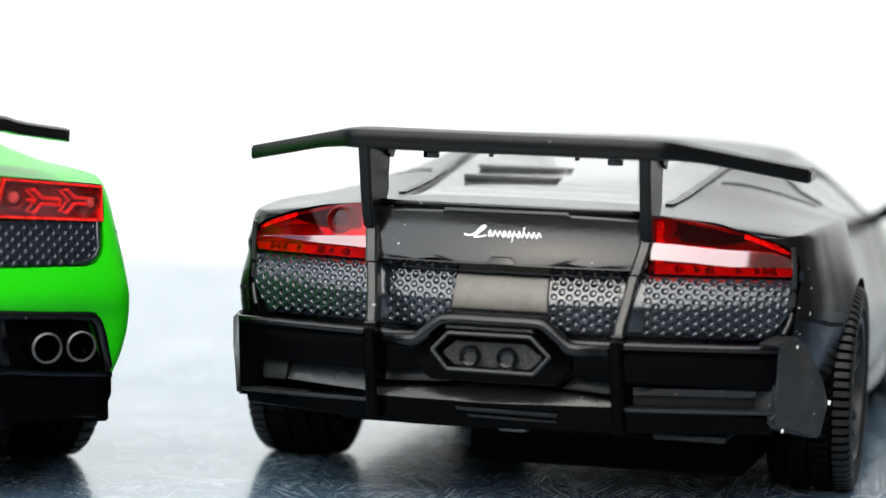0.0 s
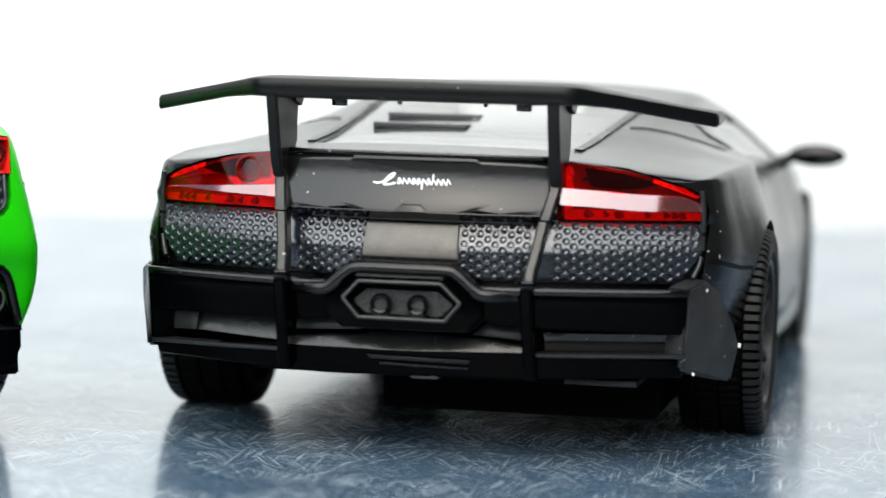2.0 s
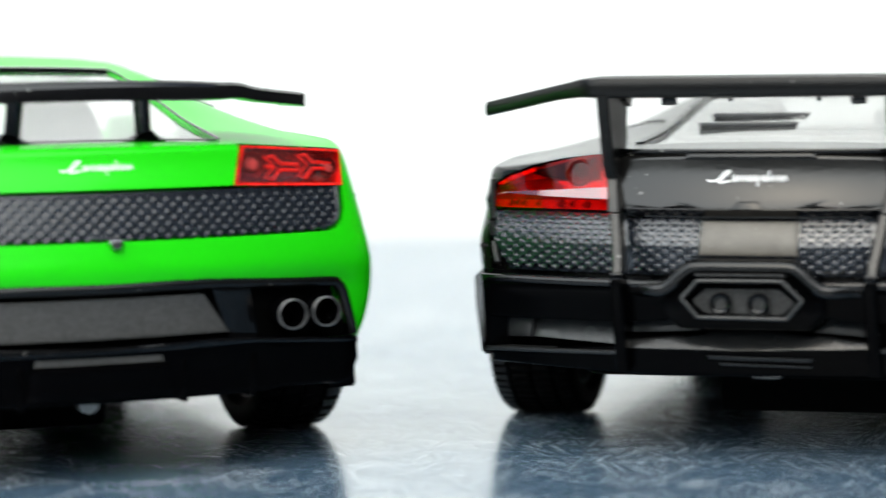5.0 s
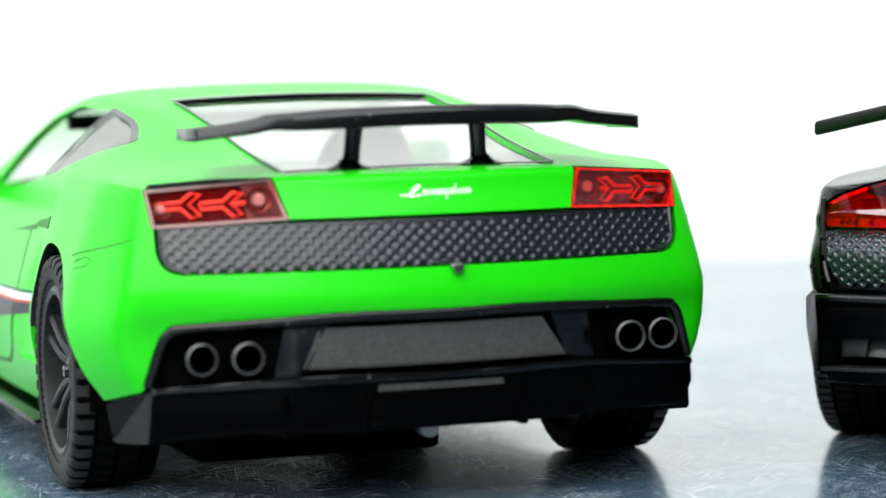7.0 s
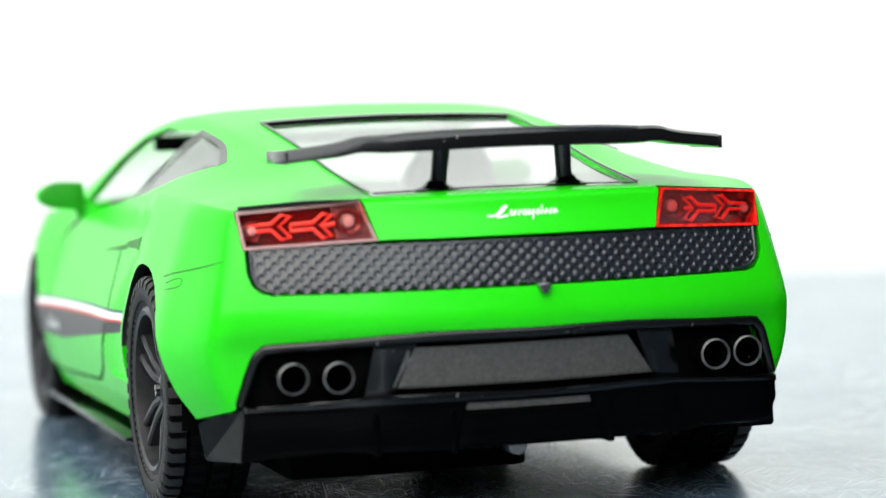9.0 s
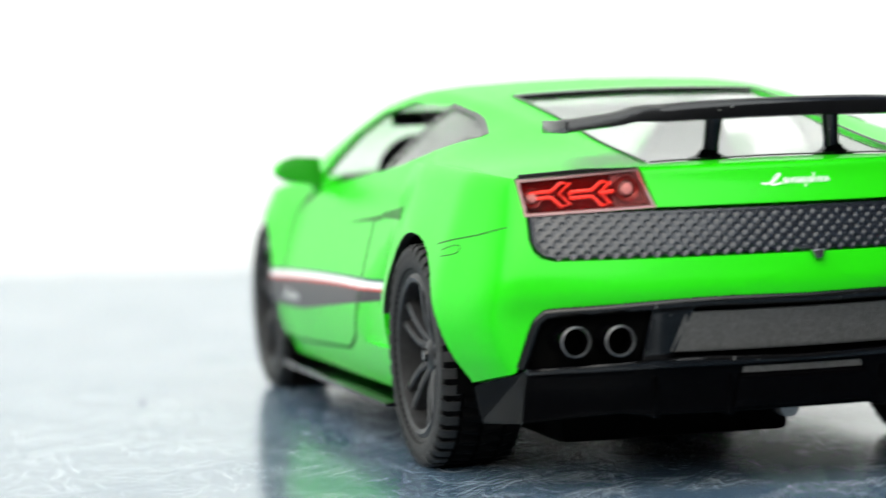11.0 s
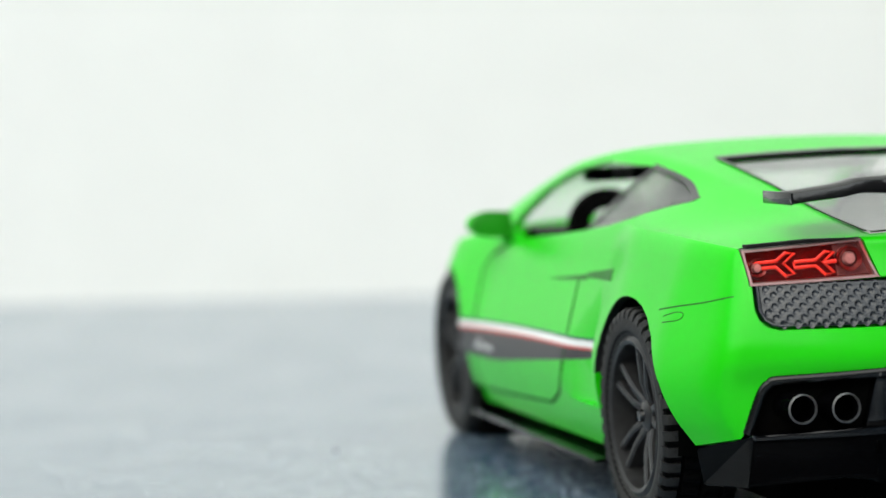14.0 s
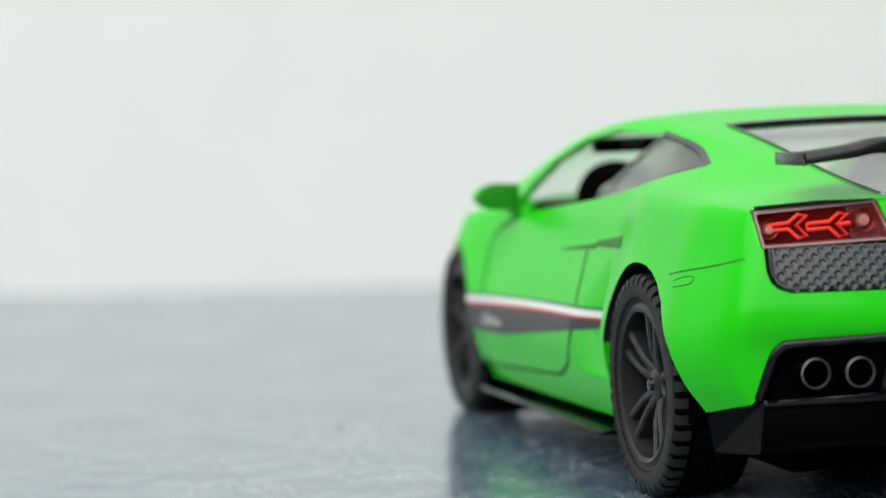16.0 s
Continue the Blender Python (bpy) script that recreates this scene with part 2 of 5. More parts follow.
# ---- mesh helpers (full-size metres) ----
def finish(name, mesh, mat, parent, label="", angle=35, kind="", inner=None):
    """Links a mesh, shrunk to the model's scale, under a thing or part. inner: a test of a face's middle that picks the lining."""
    lined = [i for i, p in enumerate(mesh.polygons) if inner and inner(p.center)]
    mesh.transform(Matrix.Scale(S, 4))
    for p in mesh.polygons:
        p.use_smooth = True
    mesh.set_sharp_from_angle(angle=radians(angle))
    mesh.materials.clear()
    mesh.materials.append(mat)
    mesh.materials.append(SEAT if inner else mat)
    for p in mesh.polygons:
        p.material_index = 0
    for i in lined:
        mesh.polygons[i].material_index = 1
    mesh.name = name
    ob = new(name, mesh)
    ob.parent = parent
    return tagged(ob, label, kind=kind)


def to_mesh(bm):
    bmesh.ops.recalc_face_normals(bm, faces=bm.faces[:])
    mesh = bpy.data.meshes.new("piece")
    bm.to_mesh(mesh)
    bm.free()
    return mesh


def part(name, bm, mat, parent, label="", angle=35, kind=""):
    return finish(name, to_mesh(bm), mat, parent, label, angle, kind)


def boolean(a, b, op):
    """The mesh of a with b cut away, cut out or joined; b is nudged by a hair where the solver fails on touching faces."""
    oa, ob = new("cut_a", a), new("cut_b", b)
    mod = oa.modifiers.new("cut", "BOOLEAN")
    mod.operation, mod.object, mod.solver = op, ob, "EXACT"
    for nudge, whole in ((0, False), (0, True), (.0004, False), (-.0004, False), (.0009, True)):
        ob.location, mod.use_self = (nudge, nudge * .7, nudge * 1.3), whole
        bpy.context.view_layer.update()
        out = bpy.data.meshes.new_from_object(oa.evaluated_get(bpy.context.evaluated_depsgraph_get()))
        if len(out.vertices) > (len(a.vertices) * .5 if op == "DIFFERENCE" else 0):
            break
    for o in (oa, ob):
        bpy.data.objects.remove(o)
    return out


def curve(*keys):
    """A smooth function through (place, value) keys."""
    ys, vs = np.array(keys, float).T
    d = np.diff(vs) / np.diff(ys)
    m = np.zeros(len(ys))
    m[0], m[-1] = d[0], d[-1]
    for i in range(1, len(ys) - 1):
        m[i] = 0 if d[i - 1] * d[i] <= 0 else 2 * d[i - 1] * d[i] / (d[i - 1] + d[i])

    def f(y):
        y = min(max(y, ys[0]), ys[-1])
        i = min(int(np.searchsorted(ys, y, "right")) - 1, len(ys) - 2)
        h = ys[i + 1] - ys[i]
        t = (y - ys[i]) / h
        return float((2 * t**3 - 3 * t**2 + 1) * vs[i] + (t**3 - 2 * t**2 + t) * h * m[i] + (-2 * t**3 + 3 * t**2) * vs[i + 1] + (t**3 - t**2) * h * m[i + 1])
    return f


def spline(pts, n):
    """Catmull-Rom samples through points."""
    p = [Vector(q) for q in pts]
    p = [2 * p[0] - p[1]] + p + [2 * p[-1] - p[-2]]
    out = []
    for i in range(1, len(p) - 2):
        for j in range(n):
            t = j / n
            a, b, c, d = p[i - 1 : i + 3]
            out.append(0.5 * (2 * b + (c - a) * t + (2 * a - 5 * b + 4 * c - d) * t * t + (3 * b - a - 3 * c + d) * t**3))
    return out + [p[-2]]


def smooth01(t):
    t = min(max(t, 0), 1)
    return t * t * (3 - 2 * t)


def box(x0, x1, y0, y1, z0, z1, bevel=0.0, seg=2):
    bm = bmesh.new()
    bmesh.ops.create_cube(bm, size=1)
    for v in bm.verts:
        v.co = Vector((x0 if v.co.x < 0 else x1, y0 if v.co.y < 0 else y1, z0 if v.co.z < 0 else z1))
    if bevel:
        bmesh.ops.bevel(bm, geom=bm.edges[:], offset=bevel, segments=seg, affect="EDGES", profile=0.5)
    return bm


def slab(poly, y0, y1, k=0.0, bevel=0.0, step=0.06, prof=None, bulge=0.0):
    """A plate with an outline in (x, z), between y0 (its back end of the car) and y1, bent forward by k * x * x and leant by height."""
    bm = bmesh.new()
    face = bm.faces.new([bm.verts.new((x, y0, z)) for x, z in poly])
    got = bmesh.ops.extrude_face_region(bm, geom=[face])
    for v in got["geom"]:
        if isinstance(v, bmesh.types.BMVert):
            v.co.y = y1
    if bevel:
        sharp = [e for e in bm.edges if len(e.link_faces) == 2 and e.calc_face_angle(0) > 0.6]
        bmesh.ops.bevel(bm, geom=sharp, offset=bevel, segments=2, affect="EDGES", profile=0.5)
    xs = [v.co.x for v in bm.verts]
    x = math.ceil(min(xs) / step) * step
    while k and x < max(xs):
        bmesh.ops.bisect_plane(bm, geom=bm.verts[:] + bm.edges[:] + bm.faces[:], plane_co=(x, 0, 0), plane_no=(1, 0, 0), dist=1e-6)
        x += step
    zs = [v.co.z for v in bm.verts]
    z0, z1 = min(zs), max(zs)
    z = math.ceil(z0 / 0.025) * 0.025
    while (prof or bulge) and z < z1:
        bmesh.ops.bisect_plane(bm, geom=bm.verts[:] + bm.edges[:] + bm.faces[:], plane_co=(0, 0, z), plane_no=(0, 0, 1), dist=1e-6)
        z += 0.025
    for v in bm.verts:
        u = (v.co.z - z0) / (z1 - z0) * 2 - 1
        v.co.y += k * v.co.x**2 + (prof(v.co.z) if prof else 0) - bulge * (1 - u * u)
    return bm


def both(poly):
    return [[(x, z) for x, z in poly], [(-x, z) for x, z in poly]]


def rod(points, radius, sides=10, flat=1.0):
    """A tube along points."""
    bm = bmesh.new()
    p = [Vector(q) for q in points]
    rings = []
    for i, q in enumerate(p):
        d = (p[min(i + 1, len(p) - 1)] - p[max(i - 1, 0)]).normalized()
        a = d.cross(Vector((0, 0, 1)))
        a = a.normalized() if a.length > 1e-4 else Vector((1, 0, 0))
        b = d.cross(a)
        r = radius[i] if isinstance(radius, (list, tuple)) else radius
        rings.append([bm.verts.new(q + r * (math.cos(t) * a + flat * math.sin(t) * b)) for t in (math.tau * j / sides for j in range(sides))])
    for a, b in zip(rings, rings[1:]):
        for j in range(sides):
            bm.faces.new((a[j], a[(j + 1) % sides], b[(j + 1) % sides], b[j]))
    bm.faces.new(rings[0])
    bm.faces.new(rings[-1])
    return bm


def blade(points, wx, wy):
    """A bar of upright rectangular section along points."""
    bm = bmesh.new()
    rings = []
    for q in points:
        rings.append([bm.verts.new((q[0] + u * wx, q[1] + v * wy, q[2])) for u, v in ((-.5, 0), (-.32, -.12), (.32, -.12), (.5, 0), (.5, 1), (-.5, 1))])
    for a, b in zip(rings, rings[1:]):
        for j in range(6):
            bm.faces.new((a[j], a[(j + 1) % 6], b[(j + 1) % 6], b[j]))
    bm.faces.new(rings[0])
    bm.faces.new(rings[-1])
    return bm


def arch_liner(sx, x0, x1, y, z, r):
    """A dark half shell inside a wheel arch."""
    bm = bmesh.new()
    last = None
    for i in range(29):
        t = radians(-30 + 225 * i / 28)
        row = [bm.verts.new((sx * x, y + r * math.cos(t), z + r * math.sin(t))) for x in (x0, x1)]
        if last:
            bm.faces.new((last[0], last[1], row[1], row[0]))
        last = row
    return bm


def lathe(profile, segs=48, axis="x", at=(0, 0, 0), closed=False):
    """Turns (along, radius) points round an axis."""
    bm = bmesh.new()
    rings = []
    for i in range(segs):
        t = math.tau * i / segs
        c, s = math.cos(t), math.sin(t)
        ring = []
        for a, r in profile:
            q = {"x": (a, r * c, r * s), "y": (r * c, a, r * s), "z": (r * c, r * s, a)}[axis]
            ring.append(bm.verts.new(Vector(q) + Vector(at)))
        rings.append(ring)
    m = len(profile)
    for i in range(segs):
        a, b = rings[i], rings[(i + 1) % segs]
        for j in range(m if closed else m - 1):
            bm.faces.new((a[j], a[(j + 1) % m], b[(j + 1) % m], b[j]))
    bmesh.ops.remove_doubles(bm, verts=bm.verts[:], dist=1e-5)
    return bm


def join(*bms):
    out = bmesh.new()
    for b in bms:
        me = bpy.data.meshes.new("tmp")
        b.to_mesh(me)
        b.free()
        out.from_mesh(me)
        bpy.data.meshes.remove(me)
    return out


# ---- car body ----
def body_loft(T, inset=0.0):
    """The solid outer shape of a car from its guiding curves."""
    y0, y1 = T["span"]

    def section(y):
        xs, zs = T["sill_x"](y), T["sill_z"](y)
        xm, zm = T["mid_x"](y), T["mid_z"](y)
        xb, zb = T["belt_x"](y), T["belt_z"](y)
        xr, zr, zc = T["edge_x"](y), T["edge_z"](y), T["top"](y)
        low = [Vector((xs * j / 5, zs)) for j in range(5)]
        knee = Vector((xb + (xr - xb) * 0.16, zb + (zr - zb) * 0.20))
        side = spline([(xs, zs), (xs + (xm - xs) * 0.75, zs + (zm - zs) * 0.42), (xm, zm), (xb + (xm - xb) * 0.38, zm + (zb - zm) * 0.68), (xb, zb), tuple(knee),
                       (xr + (xb - xr) * 0.12, zr - (zr - zb) * 0.10), (xr * 0.88, zr + (zc - zr) * 0.30), (xr * 0.5, zr + (zc - zr) * 0.80), (0, zc)], 5)
        return low + side

    ys = [y0 + (y1 - y0) * i / 84 for i in range(85)]
    stations = [(y0, 0.0)] + [(y0, 0.1 * i) for i in range(1, 10)] + [(y0, 0.93), (y0 + 0.004, 0.958), (y0 + 0.016, 0.982), (y0 + 0.035, 0.994)]
    stations += [(y, 1.0) for y in ys[2:-2]]
    stations += [(y1 - 0.04, 0.97), (y1 - 0.01, 0.9), (y1, 0.6), (y1, 0.0)]
    bm = bmesh.new()
    rings = []
    for y, s in stations:
        half = section(max(y, y0 + 0.03))
        full = half + [Vector((-p[0], p[1])) for p in half[-2:0:-1]]
        cz = T["sill_z"](y) * 0.5 + T["top"](y) * 0.5
        if s == 0:
            rings.append([bm.verts.new((0, y, cz))])
        else:
            rings.append([bm.verts.new((p[0] * s, y, cz + (p[1] - cz) * s)) for p in full])
    for a, b in zip(rings, rings[1:]):
        n = max(len(a), len(b))
        for j in range(n):
            q = [a[j % len(a)], a[(j + 1) % len(a)], b[(j + 1) % len(b)], b[j % len(b)]]
            bm.faces.new(list(dict.fromkeys(q)))
    for v in bm.verts:
        y = v.co.y
        v.co.y += T["tail"](v.co.z) * (1 - smooth01((y - y0) / 0.25))
        v.co.y += T["bow_rear"] * v.co.x**2 * (1 - smooth01((y - y0) / 1.1)) - T["bow_front"] * v.co.x**2 * smooth01((y - y1 + 1.2) / 1.2)
    bmesh.ops.recalc_face_normals(bm, faces=bm.faces[:])
    if inset:
        bm.normal_update()
        moved = [(v, v.co - v.normal * inset) for v in bm.verts]
        for v, co in moved:
            v.co = co
    return to_mesh(bm)


def prism_side(poly, x0, x1):
    """A prism with an outline in (y, z), across the car."""
    bm = bmesh.new()
    face = bm.faces.new([bm.verts.new((x0, y, z)) for y, z in poly])
    for v in bmesh.ops.extrude_face_region(bm, geom=[face])["geom"]:
        if isinstance(v, bmesh.types.BMVert):
            v.co.x = x1
    return to_mesh(bm)


def prism_top(poly, z0, z1):
    """A prism with an outline in (x, y), upright."""
    bm = bmesh.new()
    face = bm.faces.new([bm.verts.new((x, y, z0)) for x, y in poly])
    for v in bmesh.ops.extrude_face_region(bm, geom=[face])["geom"]:
        if isinstance(v, bmesh.types.BMVert):
            v.co.z = z1
    return to_mesh(bm)


def disc_cut(x0, x1, y, z, r, seg=48):
    bm = lathe([(x0, 0), (x0, r), (x1, r), (x1, 0)], seg, "x", (0, y, z))
    return to_mesh(bm)


class Skin:
    """Lays strips and prints on the side of a finished body."""

    def __init__(self, mesh):
        bm = bmesh.new()
        bm.from_mesh(mesh)
        self.tree = BVHTree.FromBMesh(bm)
        bm.free()

    def inside(self, c):
        near = self.tree.find_nearest(c)
        return c.z > 0.45 and near[3] > 0.018 and 0.2 < c.y < 3.7

    def side(self, y, z, sign, off):
        hit = self.tree.ray_cast(Vector((sign * 2.0, y, z)), Vector((-sign, 0, 0)))
        return (hit[0] + hit[1] * off if hit[1].x * sign > 0 else hit[0] - hit[1] * off) if hit[0] else None

    def top(self, x, y, off):
        hit = self.tree.ray_cast(Vector((x, y, 2.0)), Vector((0, 0, -1)))
        return hit[0] + hit[1] * off if hit[0] else None

    def band(self, path, width, sign, off=0.004, n=None):
        """A strip of that width along (y, z) points of the side, or (x, y) points of the top where sign is 0."""
        pts = spline(path, n or 8) if len(path) > 2 else [Vector(path[0]).lerp(Vector(path[1]), i / 12) for i in range(13)]
        bm = bmesh.new()
        last = None
        for i, p in enumerate(pts):
            d = (pts[min(i + 1, len(pts) - 1)] - pts[max(i - 1, 0)]).normalized()
            nrm = Vector((-d[1], d[0]))
            row = []
            for s in (-0.5, 0.5):
                q = Vector((p[0], p[1])) + nrm * width * s
                row.append(self.top(q[0], q[1], off) if sign == 0 else self.side(q[0], q[1], sign, off))
            if None in row:
                last = None
                continue
            row = [bm.verts.new(r) for r in row]
            if last:
                bm.faces.new((last[0], last[1], row[1], row[0]))
            last = row
        return bm

    def area(self, y0, y1, low, high, sign, off=0.004, n=30, m=4):
        """A print on the side between two edges low(y) and high(y)."""
        bm = bmesh.new()
        rows = []
        for i in range(n + 1):
            y = y0 + (y1 - y0) * i / n
            row = [self.side(y, low(y) + (high(y) - low(y)) * j / m, sign, off) for j in range(m + 1)]
            rows.append(None if None in row else [bm.verts.new(r) for r in row])
        for a, b in zip(rows, rows[1:]):
            if a and b:
                for j in range(m):
                    bm.faces.new((a[j], a[j + 1], b[j + 1], b[j]))
        return bm


def thicken(bm, depth):
    """Gives a laid strip a real thickness."""
    bm.normal_update()
    bmesh.ops.solidify(bm, geom=bm.faces[:], thickness=depth)
    return bm


def dimples(cells, place, a, row, depth, size=1.0):
    """A sheet of hollowed cells on a staggered grid: a across, row apart."""
    q = (a * a / 4 + row * row) / 2
    outer = [(2 * q / a, 0), ((q - row * row) * 2 / a, row), (-(q - row * row) * 2 / a, row), (-2 * q / a, 0), (-(q - row * row) * 2 / a, -row), ((q - row * row) * 2 / a, -row)]
    rad = math.hypot(a / 2, row) / 2 * size
    verts, faces = [], []
    for x, z in cells:
        base = len(verts)
        for dx, dz in outer:
            verts.append((x + dx, place(x + dx, z + dz), z + dz))
        for share, dy in ((0.90, -depth * 0.10), (0.76, depth * 0.45), (0.58, depth * 0.9), (0.28, depth)):
            for j in range(12):
                t = math.tau * j / 12
                px, pz = x + rad * share * math.cos(t), z + rad * share * math.sin(t)
                verts.append((px, place(px, pz) + dy, pz))
        for j in range(6):
            u, v, c = base + j, base + (j + 1) % 6, base + 6 + 2 * j
            faces += [(u, c + 1, c), (u, v, c + 1), (v, base + 6 + (2 * j + 2) % 12, c + 1)]
        for ring in range(3):
            for j in range(12):
                u, v = base + 6 + ring * 12 + j, base + 6 + ring * 12 + (j + 1) % 12
                faces.append((u, v, v + 12, u + 12))
        faces.append(tuple(base + 42 + j for j in range(12)))
    mesh = bpy.data.meshes.new("dimples")
    mesh.from_pydata(verts, [], faces)
    return mesh


def grid_cells(inside, x1, z0, z1, a, row):
    out, i, z = [], 0, z0
    while z <= z1:
        n = int(x1 / a) + 1
        for j in range(-n, n + 1):
            x = j * a + (a / 2 if i % 2 else 0)
            if inside(x, z):
                out.append((x, z))
        z += row
        i += 1
    return out


def script_mark(place, width, x0, z0):
    """A small flowing printed mark of plain slanted strokes, without letters. place gives the point for (along, up)."""
    bm = bmesh.new()

    def stroke(pts, th):
        pts = spline(pts, 5)
        last = None
        for i, p in enumerate(pts):
            d = (pts[min(i + 1, len(pts) - 1)] - pts[max(i - 1, 0)]).normalized()
            nrm = Vector((-d[1], d[0])) * th
            row = [bm.verts.new(place(p[0] + nrm[0], p[1] + nrm[1])), bm.verts.new(place(p[0] - nrm[0], p[1] - nrm[1]))]
            if last:
                bm.faces.new((last[0], last[1], row[1], row[0]))
            last = row

    h = width * 0.052
    k = width / .235
    stroke([(x0 - .02 * k, z0 - h * .5), (x0 - .006 * k, z0 - h * .75), (x0 + .012 * k, z0 - h * .3), (x0 + .030 * k, z0 + h * 1.2), (x0 + .042 * k, z0 + h * 1.8), (x0 + .046 * k, z0 + h * 1.5),
            (x0 + .030 * k, z0 + h * .3), (x0 + .012 * k, z0 - h * .9), (x0 + .026 * k, z0 - h), (x0 + .050 * k, z0 - h * .6)], .0029 * k)
    n = 11
    for i in range(n):
        x = x0 + (.056 + .164 * i / n) * k
        w = .0068 * k
        if i in (0, 3, 4, 6):
            stroke([(x, z0 - h * .3), (x + w * .5, z0 + h * .6), (x + w * 1.1, z0 + h * .5), (x + w, z0 - h * .4), (x + w * .4, z0 - h * .8), (x, z0 - h * .3)], .0018 * k)
        else:
            up, dn = (1.8, .8) if i in (3, 7) else (.7, 1.9) if i == 5 else (.75, .85)
            stroke([(x, z0 - h * dn), (x + w * .35, z0), (x + w * .7, z0 + h * up)], .0023 * k)
        stroke([(x + w * .7, z0 + h * .5), (x + w * 1.3, z0 + h * .1), (x + w * 1.9, z0 - h * .6)], .0018 * k)
    return bm


# ---- wheels ----
def make_wheel(parent, x, y, r, width, rim_r, side, lugs=42):
    """A wheel whose outer face looks along side (-1 left, 1 right)."""
    w = width
    hub = lathe([(-0.25 * w, 0.0), (-0.25 * w, rim_r * 0.62), (0.05 * w, rim_r * 0.62), (0.05 * w, 0.0)], 28)
    wheel = part("wheel", hub, UNDER, parent)
    h = w / 2
    sidewall = [(-0.86, rim_r * 0.99), (-1.0, rim_r * 1.08), (-0.99, r * 0.90)]
    tread = [-0.97, -0.93, -0.60, -0.56, -0.52, -0.48, -0.06, -0.02, 0.02, 0.06, 0.48, 0.52, 0.56, 0.60, 0.93, 0.97]
    tyre = bmesh.new()
    rings = []
    steps = lugs * 4
    for i in range(steps):
        t = math.tau * i / steps
        ring = [(a * h, q) for a, q in sidewall]
        for j, a in enumerate(tread):
            groove = 0.49 < abs(a) < 0.59 or abs(a) < 0.03
            phase = (i + (2 if abs(a) > 0.55 else 0) + int(3 * abs(a))) % 4
            drop = 0.055 if groove or phase == 0 else 0.0
            drop = max(drop, 0.045 if abs(a) > 0.95 else 0.016 if abs(a) > 0.9 else 0)
            if abs(a) > 0.95 and phase == 0:
                drop = 0.105
            ring.append((a * h, r * (1 - drop)))
        ring += [(-a * h, q) for a, q in reversed(sidewall)]
        rings.append([tyre.verts.new((a, q * math.cos(t), q * math.sin(t))) for a, q in ring])
    for i in range(steps):
        a, b = rings[i], rings[(i + 1) % steps]
        for j in range(len(a)):
            tyre.faces.new((a[j], a[(j + 1) % len(a)], b[(j + 1) % len(a)], b[j]))
    ribs = []
    part("tyre", tyre, RUBBER, wheel, "black rubber tyre with moulded tread", 30)
    o = side * h
    wall = lathe([(o * 0.88, rim_r * 1.0), (o * 1.012, rim_r * 1.09), (o * 1.02, r * 0.86), (o * 1.0, r * 0.925), (o * 0.97, r * 0.935), (o * 0.95, r * 0.90), (o * 0.86, rim_r * 1.05)], 64, closed=True)
    part("sidewall", wall, DUSTY_RUBBER, wheel, "dusty dark grey tyre sidewall")
    for i in range(lugs):
        # a rounded rib across the shoulder
        t = math.tau * (i + .5) / lugs
        wd = math.tau / lugs * .30
        rib = bmesh.new()
        rows = [[rib.verts.new((o * a, q * r * math.cos(t + e * wd), q * r * math.sin(t + e * wd))) for e in (-1, -.6, .6, 1)] for a, q in ((0.60, .93), (0.60, 1.002), (0.90, .996), (1.0, .965), (1.03, .925), (1.03, .90))]
        for a, b in zip(rows, rows[1:]):
            for j in range(3):
                rib.faces.new((a[j], a[j + 1], b[j + 1], b[j]))
        for j in (0, 3):
            rib.faces.new([row[j] for row in rows])
        ribs.append(rib)
    finish("shoulder_rib", to_mesh(join(*ribs)), SHOULDER, wheel, "moulded shoulder ribs of the tyre", 40, kind="stuff")
    barrel = lathe([(-o * 0.8, rim_r * 0.93), (o * 0.75, rim_r * 0.90), (o * 0.94, rim_r * 0.91), (o * 0.98, rim_r * 0.96), (o * 0.90, rim_r * 1.02), (-o * 0.8, rim_r * 1.0)], 56, closed=True)
    rim_bm = [barrel, lathe([(o * 0.15, 0), (o * 0.15, rim_r * 0.24), (o * 0.62, rim_r * 0.20), (o * 0.70, rim_r * 0.12), (o * 0.72, 0)], 28)]
    for i in range(5):
        turn = Matrix.Rotation(math.tau * i / 5 + 0.22, 4, "X")
        fork = bmesh.new()
        for sgn in (-1, 1):
            # a prong of box section, from the fork's root out to the rim
            rows = []
            for q, c, wd, o0, o1 in ((0.20, 0.045, 0.075, 0.20, 0.60), (0.42, 0.095, 0.050, 0.28, 0.74), (0.66, 0.125, 0.046, 0.36, 0.80), (0.95, 0.160, 0.058, 0.45, 0.86)):
                rows.append([fork.verts.new((o * d, rim_r * (sgn * c + e * wd), rim_r * q)) for d, e in ((o0, -1), (o1 - .05, -1), (o1, -.5), (o1, .5), (o1 - .05, 1), (o0, 1))])
            for a, b in zip(rows, rows[1:]):
                for j in range(6):
                    fork.faces.new((a[j], a[(j + 1) % 6], b[(j + 1) % 6], b[j]))
            fork.faces.new(rows[0])
            fork.faces.new(rows[-1])
        bmesh.ops.recalc_face_normals(fork, faces=fork.faces[:])
        fork.transform(turn)
        rim_bm.append(fork)
    part("rim", rim_bm[0], RIM, wheel, "gunmetal wheel rim")
    for fork in rim_bm[1:]:
        part("spoke", fork, RIM, wheel)
    nut = lathe([(o * 0.70, 0.0), (o * 0.70, rim_r * 0.085), (o * 0.80, rim_r * 0.07), (o * 0.81, 0)], 16)
    part("centre_cap", nut, PLASTIC, wheel)
    wheel.location = Vector((x, y, r)) * S
    return wheel


